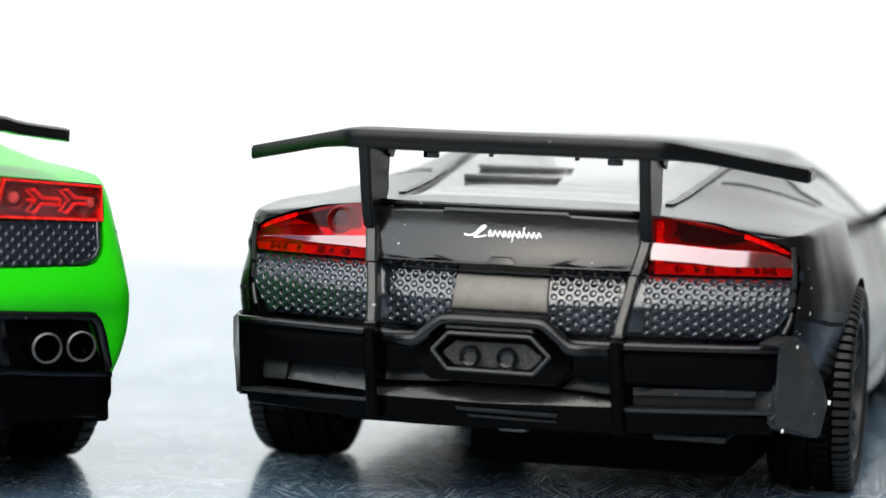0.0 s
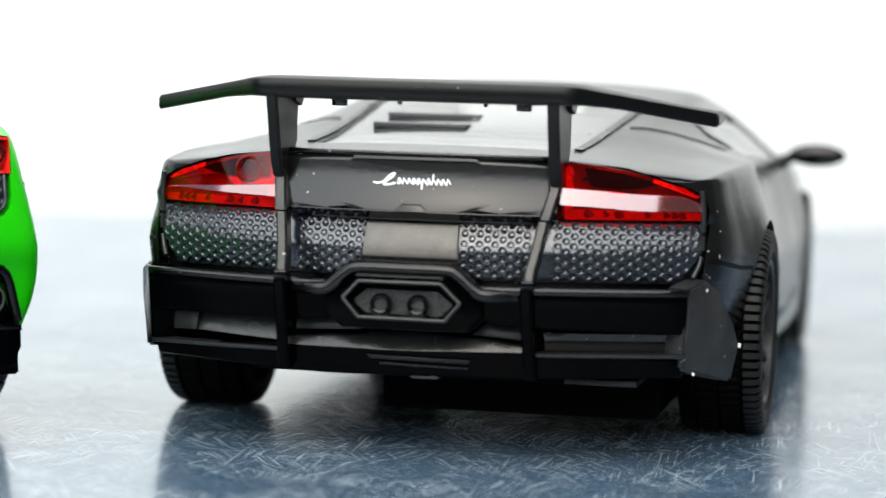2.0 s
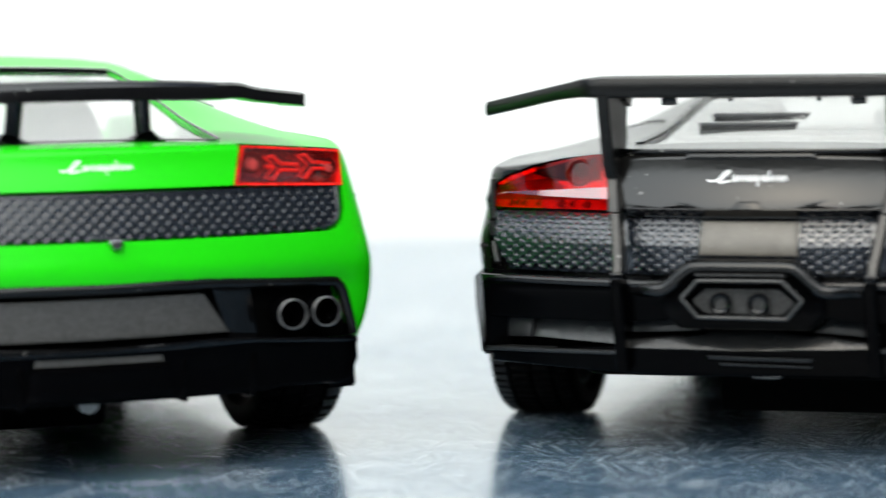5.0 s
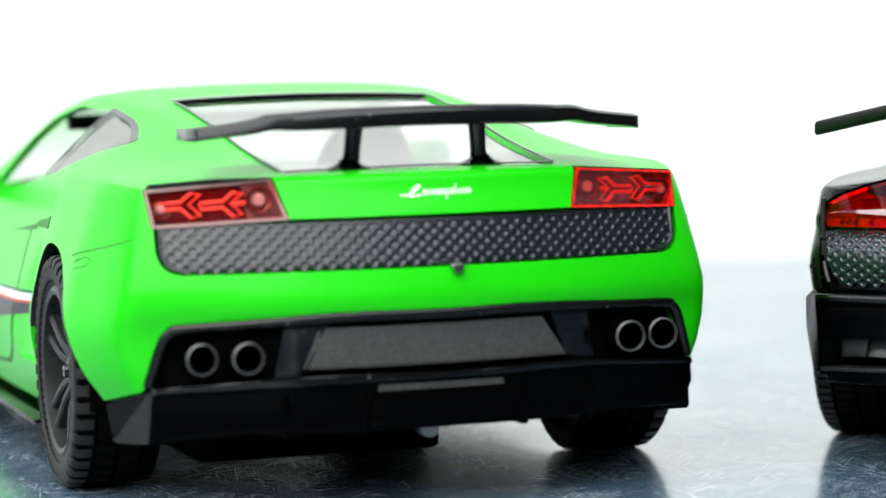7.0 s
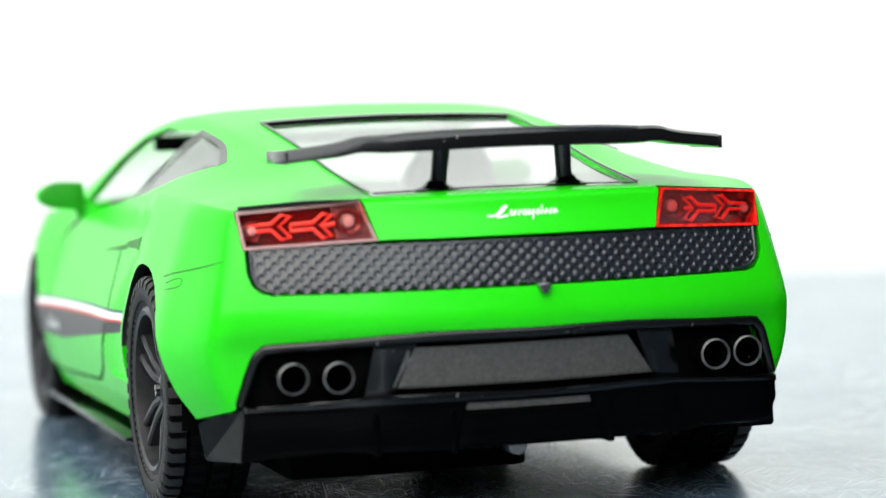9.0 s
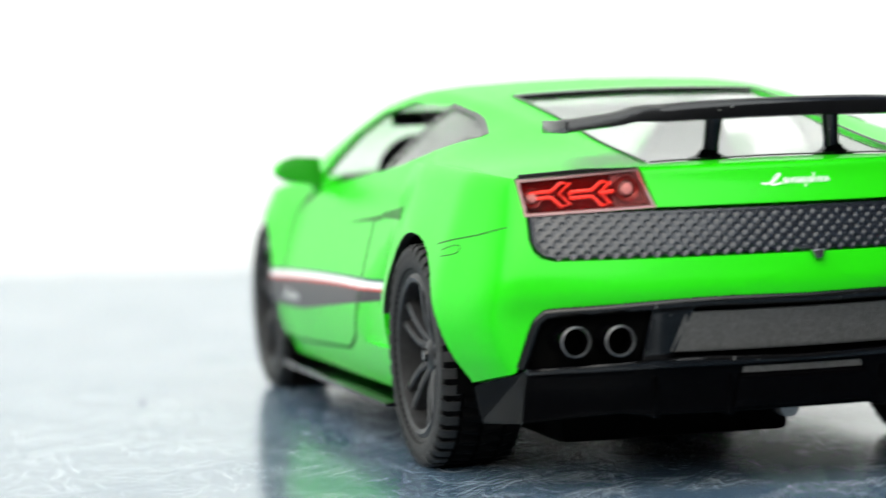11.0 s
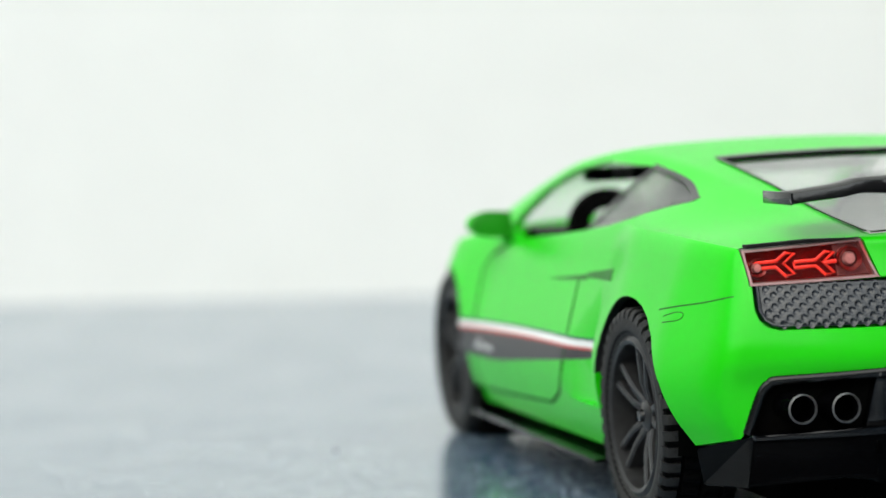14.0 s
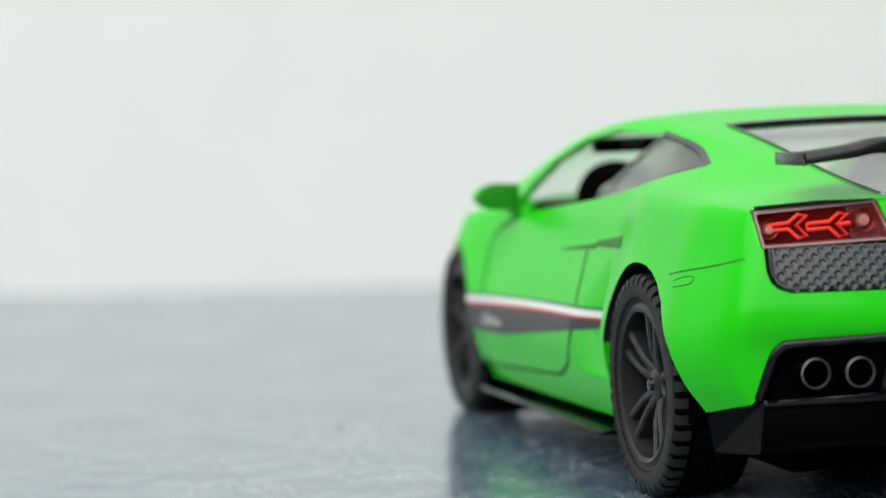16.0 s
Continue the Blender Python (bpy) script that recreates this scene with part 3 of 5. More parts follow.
def make_seat(parent, x, y, z):
    back = [(-0.20, 0.0), (0.20, 0.0), (0.22, 0.30), (0.17, 0.46), (0.10, 0.60), (-0.10, 0.60), (-0.17, 0.46), (-0.22, 0.30)]
    b = slab(back, 0, 0.12, bevel=0.02)
    for v in b.verts:
        v.co = Vector((v.co.x + x, y - 0.32 * v.co.z + v.co.y, v.co.z + z))
    c = box(x - 0.22, x + 0.22, y + 0.02, y + 0.5, z - 0.02, z + 0.10, 0.03)
    return part("seat", join(b, c), SEAT, parent, "black moulded bucket seat")


# ---- setting ----
def setting():
    def put(name, bm, mat, label, category):
        bm.transform(Matrix.Scale(1 / S, 4) @ ROOM)
        ob = part(name, bm, mat, None, label)
        tagged(ob, category=category, kind="structure")
        return ob

    W, E, D, H, t = 1.9, 0.28, 2.4, 1.6, 0.1
    put("floor", box(-W - t, E + t, -D - t, t, -0.1, 0.0), STONE, "dark blue-grey polished stone floor with pale flecks", "floor")
    put("wall_north", box(-W - t, E + t, 0, t, 0, H), PLASTER, "plain white painted wall behind the model cars", "wall")
    # unseen, added so the black car's right flank reflects something dark
    put("dark_screen_east", box(E, E + t, -D, 0, 0, .30), UNSEEN_WALL_DARK, "unseen dark wall, added to darken reflections on the right", "wall")
    # two more unseen walls, added to hide the bright horizon from upright faces
    put("dark_screen_west", box(-W - t, -W, -D, 0, 0, .5), UNSEEN_WALL_DARK, "low unseen dark wall, added to keep low reflections dark", "wall")
    put("dark_screen_south", box(-W - t, E + t, -D - t, -D, 0, .6), UNSEEN_WALL_DARK, "low unseen dark wall, added to keep low reflections dark", "wall")


setting()


def root(name, label, m):
    ob = new(name)
    ob.empty_display_size = 0.01
    ob.matrix_world = m
    return tagged(ob, label, "model car", "model cars on the stone top")


def shell_panes(T, openings, parent):
    """Clear panes that follow the body in each opening."""
    thick = boolean(body_loft(T, 0.007), body_loft(T, 0.020), "DIFFERENCE")
    for name, mesh, label in openings:
        pane = boolean(thick.copy(), mesh, "INTERSECT")
        ob = finish(name, pane, {"quarter_window": SMOKED, "rear_window": FROST, "engine_cover_window": FROST}.get(name, GLASS), parent, label)
        ob.visible_shadow = False


# ---- the green car ----
def green_car():
    car = root("model_car", "lime green die-cast sports car model with black rear wing", Matrix())
    tail = curve((.30, -.02), (.40, -.03), (.54, -.044), (.585, -.062), (.61, -.065), (.66, -.056), (.70, -.048), (.83, -.013), (.95, .028), (1.0, .03))
    T = {
        "span": (0.0, 4.40), "bow_rear": 0.24, "bow_front": 0.30, "tail": tail,
        "sill_x": curve((0, .86), (.3, .91), (.5, .91), (.9, .88), (1.4, .90), (2.8, .90), (3.6, .87), (4.1, .79), (4.4, .66)),
        "sill_z": curve((0, .36), (.35, .30), (.5, .29), (.9, .22), (1.4, .20), (2.8, .19), (3.6, .18), (4.4, .18)),
        "mid_x": curve((0, .905), (.35, .996), (.85, 1.004), (1.25, .972), (1.4, .962), (2.2, .955), (2.9, .955), (3.5, .976), (3.85, .926), (4.1, .862), (4.4, .74)),
        "mid_z": curve((0, .56), (.5, .56), (.95, .58), (1.5, .50), (2.9, .48), (3.5, .60), (4.1, .46), (4.4, .38)),
        "belt_x": curve((0, .828), (.35, .885), (.95, .89), (1.4, .83), (2.0, .82), (2.9, .825), (3.5, .875), (3.8, .85), (4.1, .79), (4.4, .64)),
        "belt_z": curve((0, .928), (.35, .948), (.95, .958), (1.4, .95), (2.0, .905), (2.9, .838), (3.5, .828), (3.8, .795), (4.1, .69), (4.4, .50)),
        "edge_x": curve((0, .46), (.5, .50), (1.0, .54), (1.5, .57), (2.0, .59), (2.5, .61), (3.0, .64), (3.45, .66), (3.9, .62), (4.4, .40)),
        "edge_z": curve((0, .960), (.5, 1.018), (1.0, 1.10), (1.5, 1.17), (2.0, 1.205), (2.5, 1.168), (3.0, 1.07), (3.3, .985), (3.6, .875), (3.9, .79), (4.4, .52)),
        "top": curve((0, .963), (.12, .974), (.5, 1.03), (1.0, 1.12), (1.5, 1.195), (2.0, 1.236), (2.5, 1.205), (3.0, 1.115), (3.3, 1.02), (3.6, .895), (3.9, .80), (4.2, .68), (4.4, .53)),
    }
    K, RA, FA, RR, FR = 0.24, 0.88, 3.52, 0.36, 0.345
    light = [(.806, .926), (.468, .950), (.430, .846), (.797, .832)]
    window = [(2.93, .845), (2.2, .900), (1.52, .955), (1.02, 1.052), (1.30, 1.112), (1.62, 1.155), (2.10, 1.168), (2.5, 1.130), (2.80, 1.045), (2.94, .955), (3.00, .875), (3.01, .842)]
    quarter = [(1.80, .932), (1.52, .955), (1.02, 1.052), (1.30, 1.112), (1.62, 1.152)]
    screen = [(-.57, 2.50), (.57, 2.50), (.62, 2.8), (.66, 3.1), (.70, 3.58), (-.70, 3.58), (-.66, 3.1), (-.62, 2.8)]
    rear_glass = [(-.415, .13), (.415, .13), (.44, 1.45), (-.44, 1.45)]
    solid = body_loft(T)
    # hollows behind the doors, deepest before the rear wings
    for sx in (-1, 1):
        wedge = [(sx * 1.3, 1.74), (sx * .966, 1.74), (sx * .945, 1.62), (sx * .905, 1.36), (sx * .925, 1.30), (sx * 1.3, 1.27)]
        solid = boolean(solid, prism_top(wedge, .345, .788), "DIFFERENCE")
    skin = Skin(solid)
    for sx in (-1, 1):
        solid = boolean(solid, disc_cut(sx * .58, sx * 1.3, RA, RR + .01, .388), "DIFFERENCE")
        solid = boolean(solid, prism_side([(.88, .757), (.80, .752), (.73, .735), (.66, .703), (.59, .65), (.49, .51), (.405, .31), (.40, .05), (.90, .05), (.90, .74)], sx * .58, sx * 1.3), "DIFFERENCE")
        solid = boolean(solid, disc_cut(sx * .60, sx * 1.3, FA, FR, .376), "DIFFERENCE")
        solid = boolean(solid, prism_side([(3.30, .685), (3.175, .53), (3.10, .386), (3.04, .05), (3.5, .05), (3.5, .65)], sx * .60, sx * 1.3), "DIFFERENCE")
    hollow = boolean(body_loft(T, 0.03), prism_side([(.22, .90), (1.10, .92), (1.3, .5), (3.2, .5), (3.36, .80), (3.62, .84), (3.66, 1.4), (.22, 1.4)], -1.3, 1.3), "INTERSECT")
    solid = boolean(solid, hollow, "DIFFERENCE")
    for cut in (prism_side(window, -1.3, 1.3), prism_top(screen, .7, 1.5), prism_top(rear_glass, .93, 1.5)):
        solid = boolean(solid, cut, "DIFFERENCE")
    # sockets of lamps, grille and lower apron, and the side scoops
    for quad in both([(.815, .936), (.460, .962), (.424, .838), (.805, .824)]):
        solid = boolean(solid, to_mesh(slab(quad, -.3, .085, K)), "DIFFERENCE")
    solid = boolean(solid, to_mesh(slab([(-.80, .842), (-.80, .755), (-.79, .722), (-.77, .702), (-.735, .693), (.735, .693), (.77, .702), (.79, .722), (.80, .755), (.80, .842)], -.3, .05, K, prof=tail)), "DIFFERENCE")
    solid = boolean(solid, to_mesh(slab([(-.772, .540), (-.835, .385), (-.90, .20), (.90, .20), (.835, .385), (.772, .540), (.745, .552), (.59, .560), (.30, .573), (-.30, .573), (-.59, .560), (-.745, .552)], -.3, .07, K, prof=tail)), "DIFFERENCE")
    body = finish("body", solid, GREEN, car, "glossy lime green body shell", inner=lambda c: skin.inside(c) and c.y < 1.8)

    shell_panes(T, [
        ("quarter_window", prism_side(quarter, -1.3, -.2), "clear quarter window"), ("quarter_window", prism_side(quarter, .2, 1.3), "clear quarter window"),
        ("windscreen", prism_top(screen, .7, 1.5), "clear windscreen"), ("engine_cover_window", prism_top(rear_glass, .93, 1.5), "hazy engine cover window")], car)
    # the wide top strip also stands in for shade under the roof's edge
    for path, wd in (([(-.44, 1.44), (0, 1.45), (.44, 1.44)], .045), ([(-.418, .16), (-.43, .8), (-.442, 1.42)], .009), ([(.418, .16), (.43, .8), (.442, 1.42)], .009), ([(-.41, .137), (0, .137), (.41, .137)], .008)):
        part("rear_window_frame", thicken(skin.band(path, wd, 0, .003), .004), PLASTIC, car)
    # dark frames round the side windows and the pillar between the panes
    for sx in (-1, 1):
        part("window_pillar", thicken(skin.band([(1.62, 1.155), (1.80, .935)], .018, sx, .002), .004), PLASTIC, car)
        part("window_frame", thicken(skin.band([(1.64, 1.158), (1.30, 1.116), (1.02, 1.056)], .012, sx, .002), .004), PLASTIC, car)
    # engine, cabin tub and seats
    part("engine_cover", join(box(-.40, .40, .24, 1.05, .80, .905, .02), *[box(-.34, .34, y, y + .05, .90, .93, .008) for y in (.32, .46, .60, .74)]), PLASTIC, car, "dark grey engine block with ribs")
    part("cabin_tub", join(box(-.74, .74, 1.15, 3.2, .42, .52, .02), box(-.70, .70, 1.12, 1.22, .50, .94, .03), box(-.72, .72, 2.80, 3.30, .52, .82, .05), box(-.68, .68, 3.0, 3.2, .78, .885, .03), box(-.755, -.70, 1.3, 3.1, .48, .835, .02), box(.70, .755, 1.3, 3.1, .48, .835, .02)), SEAT, car, "black moulded cabin tub and dashboard")
    for sx in (-.36, .36):
        make_seat(car, sx, 2.0, .48)
    wheel_ring = lathe([(0.022 * math.cos(a), .14 + .044 * math.sin(a)) for a in (math.tau * i / 8 for i in range(8))], 28, "y", closed=True)
    wheel_ring = join(wheel_ring, box(-.15, .15, -.012, .012, -.035, .035), box(-.06, .06, -.02, .25, -.07, .06, .02))
    wheel_ring.transform(Matrix.Translation((-.42, 2.80, .87)) @ Matrix.Rotation(radians(-22), 4, "X"))
    part("steering_wheel", wheel_ring, UNDER, car, "black steering wheel")
    strip = part("sun_strip", box(-.59, .59, 2.55, 2.61, 1.078, 1.135, .006), PLASTIC, car, "dark strip across the top of the windscreen")
    for x in (-.47, -.44, -.415):
        part("print", box(x - .009, x + .009, 2.545, 2.549, 1.098, 1.118), GREY_PANEL, strip)
    part("chassis", box(-.54, .54, .22, 4.05, .23, .42, .03), UNDER, car, "matt black chassis plate")
    # added low box that blocks light, so the floor under the car stays dark
    part("shade_block", box(-.62, .14, .45, 4.0, .10, .30, .02), UNDER, car)
    part("floor_pan", box(-.80, .80, 1.42, 3.08, .17, .32, .02), UNDER, car)

    # tail lamps
    for sx in (-1, 1):
        flip = (lambda poly: [(sx * x, z) for x, z in poly])
        lamp = part("tail_lamp", slab(flip([(.812, .931), (.463, .955), (.427, .841), (.802, .827)]), .060, .075, K), LAMP_BACK if sx < 0 else SILVER, car, "red tail lamp with branching light guides")
        part("rim", join(slab(flip([(.812, .933), (.463, .957), (.467, .950), (.807, .926)]), .004, .05, K, prof=tail), slab(flip([(.804, .833), (.429, .848), (.427, .841), (.802, .826)]), .002, .05, K, prof=tail),
                         slab(flip([(.466, .950), (.430, .846), (.438, .846), (.474, .950)]), .002, .05, K, prof=tail), slab(flip([(.812, .930), (.802, .830), (.795, .830), (.805, .930)]), .002, .05, K, prof=tail)), PINK_RIM if sx < 0 else BEAD_RED, lamp)
        # the right lens is its own copy, with the sky's sheen in the material
        part("lens", slab(flip(light), .016, .022, K, bulge=.003), SHEEN_LENS if sx > 0 else BRIGHT_LENS, lamp, "clear red lens").visible_shadow = False
        part("reflector", slab(flip([(.545, .940), (.468, .944), (.436, .850), (.530, .845)]), .052, .058, K), SILVER, lamp, "silvered reflector")
        # a thin dark plate stands in for the shade over the left lamp
        if sx < 0:
            part("shadow_gap", slab(flip([(.800, .949), (.62, .961), (.47, .9600), (.800, .937)]), -.002, .03, K, prof=tail), DARK, lamp)
        for cx in (.715, .60):
            trace = [(cx + .06, .893), (cx - .002, .897), (cx - .030, .922), (cx - .056, .920), (cx - .024, .889), (cx - .056, .856), (cx - .030, .851), (cx - .002, .879), (cx + .06, .875), (cx + .06, .893)]
            if cx < .65:
                part("light_guide", rod([(sx * .575, .038 + K * .33, .887), (sx * .53, .038 + K * .28, .893)], .007, 6), RED_GUIDE, lamp)
            part("light_guide", rod([(sx * x, .038 + K * x * x, z) for x, z in trace], .0062, 6), RED_GUIDE, lamp, "bright red branching light guide")
        for bx, bz, br in ((.768, .878, .017), (.500, .898, .022)):
            by = K * bx * bx + .004
            bulb = part("bulb", lathe([(.018, 0), (.022, br * .7), (.034, br), (.05, br)], 18, "y", (sx * bx, by, bz)), BULB, lamp, "bright silvered bulb")
            part("bulb_cup", lathe([(.030, br * 1.15), (.022, br * 1.7), (.03, br * 1.8), (.05, br * 1.8), (.05, br * 1.15)], 22, "y", (sx * bx, by, bz), closed=True), DARK_RED, bulb)
    # grille band
    gril = part("grille", slab([(-.788, .832), (-.788, .755), (-.776, .722), (-.757, .707), (-.73, .700), (.73, .700), (.757, .707), (.776, .722), (.788, .755), (.788, .832)], .0125, .05, K, prof=tail, bevel=.004), GRILLE_GREY, car, "dark grey honeycomb grille band")
    cells = grid_cells(lambda x, z: abs(x) < .776 - max(0, .735 - z) and .704 < z < .828, .79, .712, .824, .040, .0172)
    me = dimples(cells, lambda x, z: .008 + K * x * x + tail(z), .040, .0172, .0046, 0.88)
    finish("honeycomb", me, GRILLE_GREY, gril, "hollowed honeycomb cells", 60, kind="stuff")
    edge_line = [(-.782, .828), (-.782, .755), (-.770, .724), (-.752, .711), (-.728, .705), (0, .705), (.728, .705), (.752, .711), (.770, .724), (.782, .755), (.782, .828)]
    part("grille_edge", rod([(x, .010 + K * x * x + tail(z), z) for x, z in edge_line], .0062, 8), GRILLE_GREY, gril)
    part("catch", slab([(.015, .700), (.060, .700), (.050, .676), (.030, .672)], -.022, .02, K, prof=tail, bevel=.003), CHROME, car, "small silver catch")
    part("badge", script_mark(lambda x, z: (x, -.004 + K * x * x + tail(z), z), .215, -.085, .905), WHITE_INK, car, "small white flowing script mark", kind="stuff")

    # lower apron
    apron = part("rear_apron", slab([(-.75, .538), (-.83, .365), (.83, .365), (.75, .538), (.30, .560), (-.30, .560)], .035, .09, K, prof=tail), UNDER, car, "black rear apron with four exhaust pipes")
    for sx in (-1, 1):
        part("apron_cheek", slab([(sx * x, z) for x, z in [(.46, .540), (.49, .39), (.40, .39), (.335, .545)]], .0, .05, K, prof=tail, bevel=.004), PLASTIC, apron)
    half = [(.828, .378), (.790, .500), (.766, .532), (.742, .541), (.59, .548), (.30, .562)]
    border = spline([(-x, z) for x, z in half] + [(0, .560)] + half[::-1], 4)
    part("apron_edge", rod([(q[0], .002 + K * q[0] ** 2 + tail(q[1]), q[1]) for q in border], .0165, 12), RIDGE, apron, "rounded black moulding round the apron")
    part("blank_panel", slab([(-.366, .530), (-.413, .412), (.394, .413), (.308, .532)], .0, .05, K, prof=tail, bevel=.004), GREY_PANEL, apron, "grained grey blank panel")
    for x in (-.702, -.578, .576, .694):
        y = K * x * x
        pipe = lathe([(-.115, .0405), (-.120, .0425), (-.118, .0465), (.05, .0465), (.05, .0395), (-.112, .0395)], 30, "y", (x, y, .460), closed=True)
        ex = part("exhaust_pipe", pipe, PLASTIC, car, "black exhaust pipe with worn bright lip")
        part("lip", lathe([(-.121, .0405), (-.125, .0425), (-.123, .0455), (-.114, .0455), (-.114, .0405)], 30, "y", (x, y, .460), closed=True), LIP, ex)
    val = part("diffuser", slab([(-.822, .366), (-.838, .218), (-.80, .222), (-.56, .240), (-.50, .232), (.50, .232), (.56, .240), (.78, .232), (.806, .238), (.838, .30), (.832, .360), (.46, .386), (-.46, .384)], -.03, .16, K, prof=tail, bevel=.006), MATT_BLACK, car, "black rear diffuser")
    part("lip", slab([(-.822, .377), (-.820, .360), (-.46, .372), (0, .376), (.46, .380), (.832, .352), (.828, .371), (.42, .399), (.30, .399), (0, .390), (-.30, .398), (-.45, .395)], -.045, .10, K, prof=tail, bevel=.005), PLASTIC, val)
    part("slot", slab([(-.200, .364), (-.205, .346), (.175, .346), (.170, .364)], -.034, -.028, K, prof=tail), GREY_PANEL, val, "grey rough slot")
    part("step", slab([(-.215, .340), (-.235, .245), (.205, .245), (.185, .340)], -.05, -.02, K, prof=tail, bevel=.008), MATT_BLACK, val)
    for x in (-.46, -.24, .24, .46):
        part("fin", box(x - .012, x + .012, -.055 + K * x * x, .2, .222, .352, .006), MATT_BLACK, val)
    part("screw", lathe([(-.01, 0), (-.01, .03), (.05, .03)], 16, "y", (-.03, .03, .225)), METAL, val, "zinc screw head")
    for sx in (-1, 1):
        side = bmesh.new()
        pts = [(.822, .120, .376), (.902, .42, .304), (.880, .42, .187), (.836, .135, .213)]
        vs = [side.verts.new((sx * x, y, z)) for x, y, z in pts] + [side.verts.new((sx * (x - .09), y, z)) for x, y, z in pts]
        for q in ((0, 1, 2, 3), (4, 5, 6, 7), (0, 1, 5, 4), (1, 2, 6, 5), (2, 3, 7, 6), (3, 0, 4, 7)):
            side.faces.new([vs[j] for j in q])
        bmesh.ops.recalc_face_normals(side, faces=side.faces[:])
        bmesh.ops.bevel(side, geom=side.edges[:], offset=.006, segments=2, affect="EDGES")
        part("corner", side, MATT_BLACK, val, "dull dark grey corner piece")

    # wing on two struts
    def aerofoil(x):
        a = abs(x)
        return 1.120 - .045 * min(a, .42) ** 2 - .11 * max(0, a - .42) + .007 * math.exp(-((a - .46) / .035) ** 2), .054 - .016 * smooth01((a - .25) / .35), .03 + .17 * x * x
    wing = bmesh.new()
    rings = []
    for i in range(41):
        x = -.672 + 1.344 * i / 40
        z, th, y = aerofoil(x)
        prof = [(0, -.42), (.002, .1), (.006, .40), (.02, .6), (.12, .56), (.24, .2), (.25, 0), (.24, -.2), (.12, -.45), (.02, -.5)]
        rings.append([wing.verts.new((x, y + p * 1.0, z + q * th + .05 * (0.12 - p) * .3)) for p, q in prof])
    for a, b in zip(rings, rings[1:]):
        for j in range(10):
            wing.faces.new((a[j], a[(j + 1) % 10], b[(j + 1) % 10], b[j]))
    wing.faces.new(rings[0])
    wing.faces.new(rings[-1])
    w = part("rear_wing", wing, WING, car, "glossy black rear wing", 40)
    for sx in (-1, 1):
        z, th, y = aerofoil(.672)
        part("end_cap", box(sx * .673 - .004, sx * .673 + .004, y - .001, y + .245, z - .018, z + .021, .003), WING, w)
    for x in (-.203, .203):
        strut = rod([(x * .99, .19, .955), (x * .96, .185, 1.02), (x * .92, .17, 1.115)], [.030, .024, .027], 14)
        st = part("strut", strut, PLASTIC, w)
        part("flange", lathe([(0, 0), (0, .062), (.006, .064), (.012, .058), (.022, .036), (.034, .028), (.034, 0)], 26, "z", (x, .19, .968)), PLASTIC, st)

    # wheels
    for sx in (-1, 1):
        part("arch_liner", arch_liner(sx, .585, .93, RA, RR + .01, .383), UNDER, car)
        part("arch_liner", arch_liner(sx, .605, .88, FA, FR, .371), UNDER, car)
        make_wheel(car, sx * .83, RA, RR, .27, .262, sx)
        make_wheel(car, sx * .810, FA, FR, .23, .262, sx)
        part("mud_flap", box(sx * .80 - .13, sx * .80 + .13, 3.06, 3.09, .035, .26, .008), UNDER, car)
        part("side_skirt", thicken(skin.band([(1.38, .212), (2.2, .200), (3.10, .200)], .03, sx, .006), .008), PLASTIC, car)
        blade = slab([(sx * .78, .150), (sx * .955, .140), (sx * .955, .155), (sx * .78, .175)], 1.36, 3.08, bevel=.003)
        part("skirt_blade", blade, PLASTIC, car, "thin black skirt blade")
        # dark green strips paint the shade of door gaps, handle, scoop and bumper gap
        for path, wd in (([(2.92, .815), (3.03, .785), (3.08, .72), (3.04, .62), (3.02, .50), (3.03, .36), (3.0, .245)], .014), ([(1.71, .768), (1.69, .62), (1.69, .50), (1.75, .39), (1.80, .345), (1.93, .298)], .016),
                         ([(3.0, .245), (2.5, .268), (1.93, .298)], .010), ([(.57, .735), (.45, .752), (.30, .772), (.165, .796)], .0045), ([(.52, .718), (.44, .735), (.40, .732), (.42, .712), (.52, .698)], .003)):
            part("panel_gap", thicken(skin.band(path, wd, sx, .0012), .002), SEAM_SHADE if wd > .009 else GAP_SHADE, car)
        part("side_scoop", thicken(skin.area(1.24, 1.60, lambda y: .775 + (1.60 - y) * .02, lambda y: .792 + (1.60 - y) * .09, sx, .003, 10, 2), .003), GAP_SHADE, car, "dark green patch for the shaded mouth of the side air scoop")
        part("door_handle", thicken(skin.area(1.60, 2.08, lambda y: .742 + (2.08 - y) * .05, lambda y: .744 + (2.08 - y) * .085, sx, .003, 10, 2), .003), GAP_SHADE, car, "dark green patch for the shaded recess of the door handle")
        # printed stripe along the door
        tp = curve((1.42, .560), (2.2, .545), (3.20, .511))
        wt = curve((1.42, .535), (2.2, .522), (3.20, .489))
        rd = curve((1.42, .527), (2.2, .512), (3.20, .478))
        lo = curve((1.42, .502), (2.2, .432), (2.7, .390), (3.20, .377))
        stripe = part("side_stripe", thicken(skin.area(1.42, 3.20, lo, rd, sx, .003), .002), GREY_INK, car, "charcoal, red and white printed side stripe")
        part("red_line", thicken(skin.area(1.42, 3.20, rd, wt, sx, .003, 30, 1), .002), RED_INK, stripe)
        part("white_line", thicken(skin.area(1.42, 3.20, wt, tp, sx, .003, 30, 2), .002), WHITE_INK, stripe)
        part("green_line", thicken(skin.area(1.42, 3.20, tp, lambda y: tp(y) + .010, sx, .003, 30, 1), .002), TEAL_INK, stripe)
        mark = script_mark(lambda x, z: skin.side(2.98 - x, z, sx, .006), .30, .02, .432)
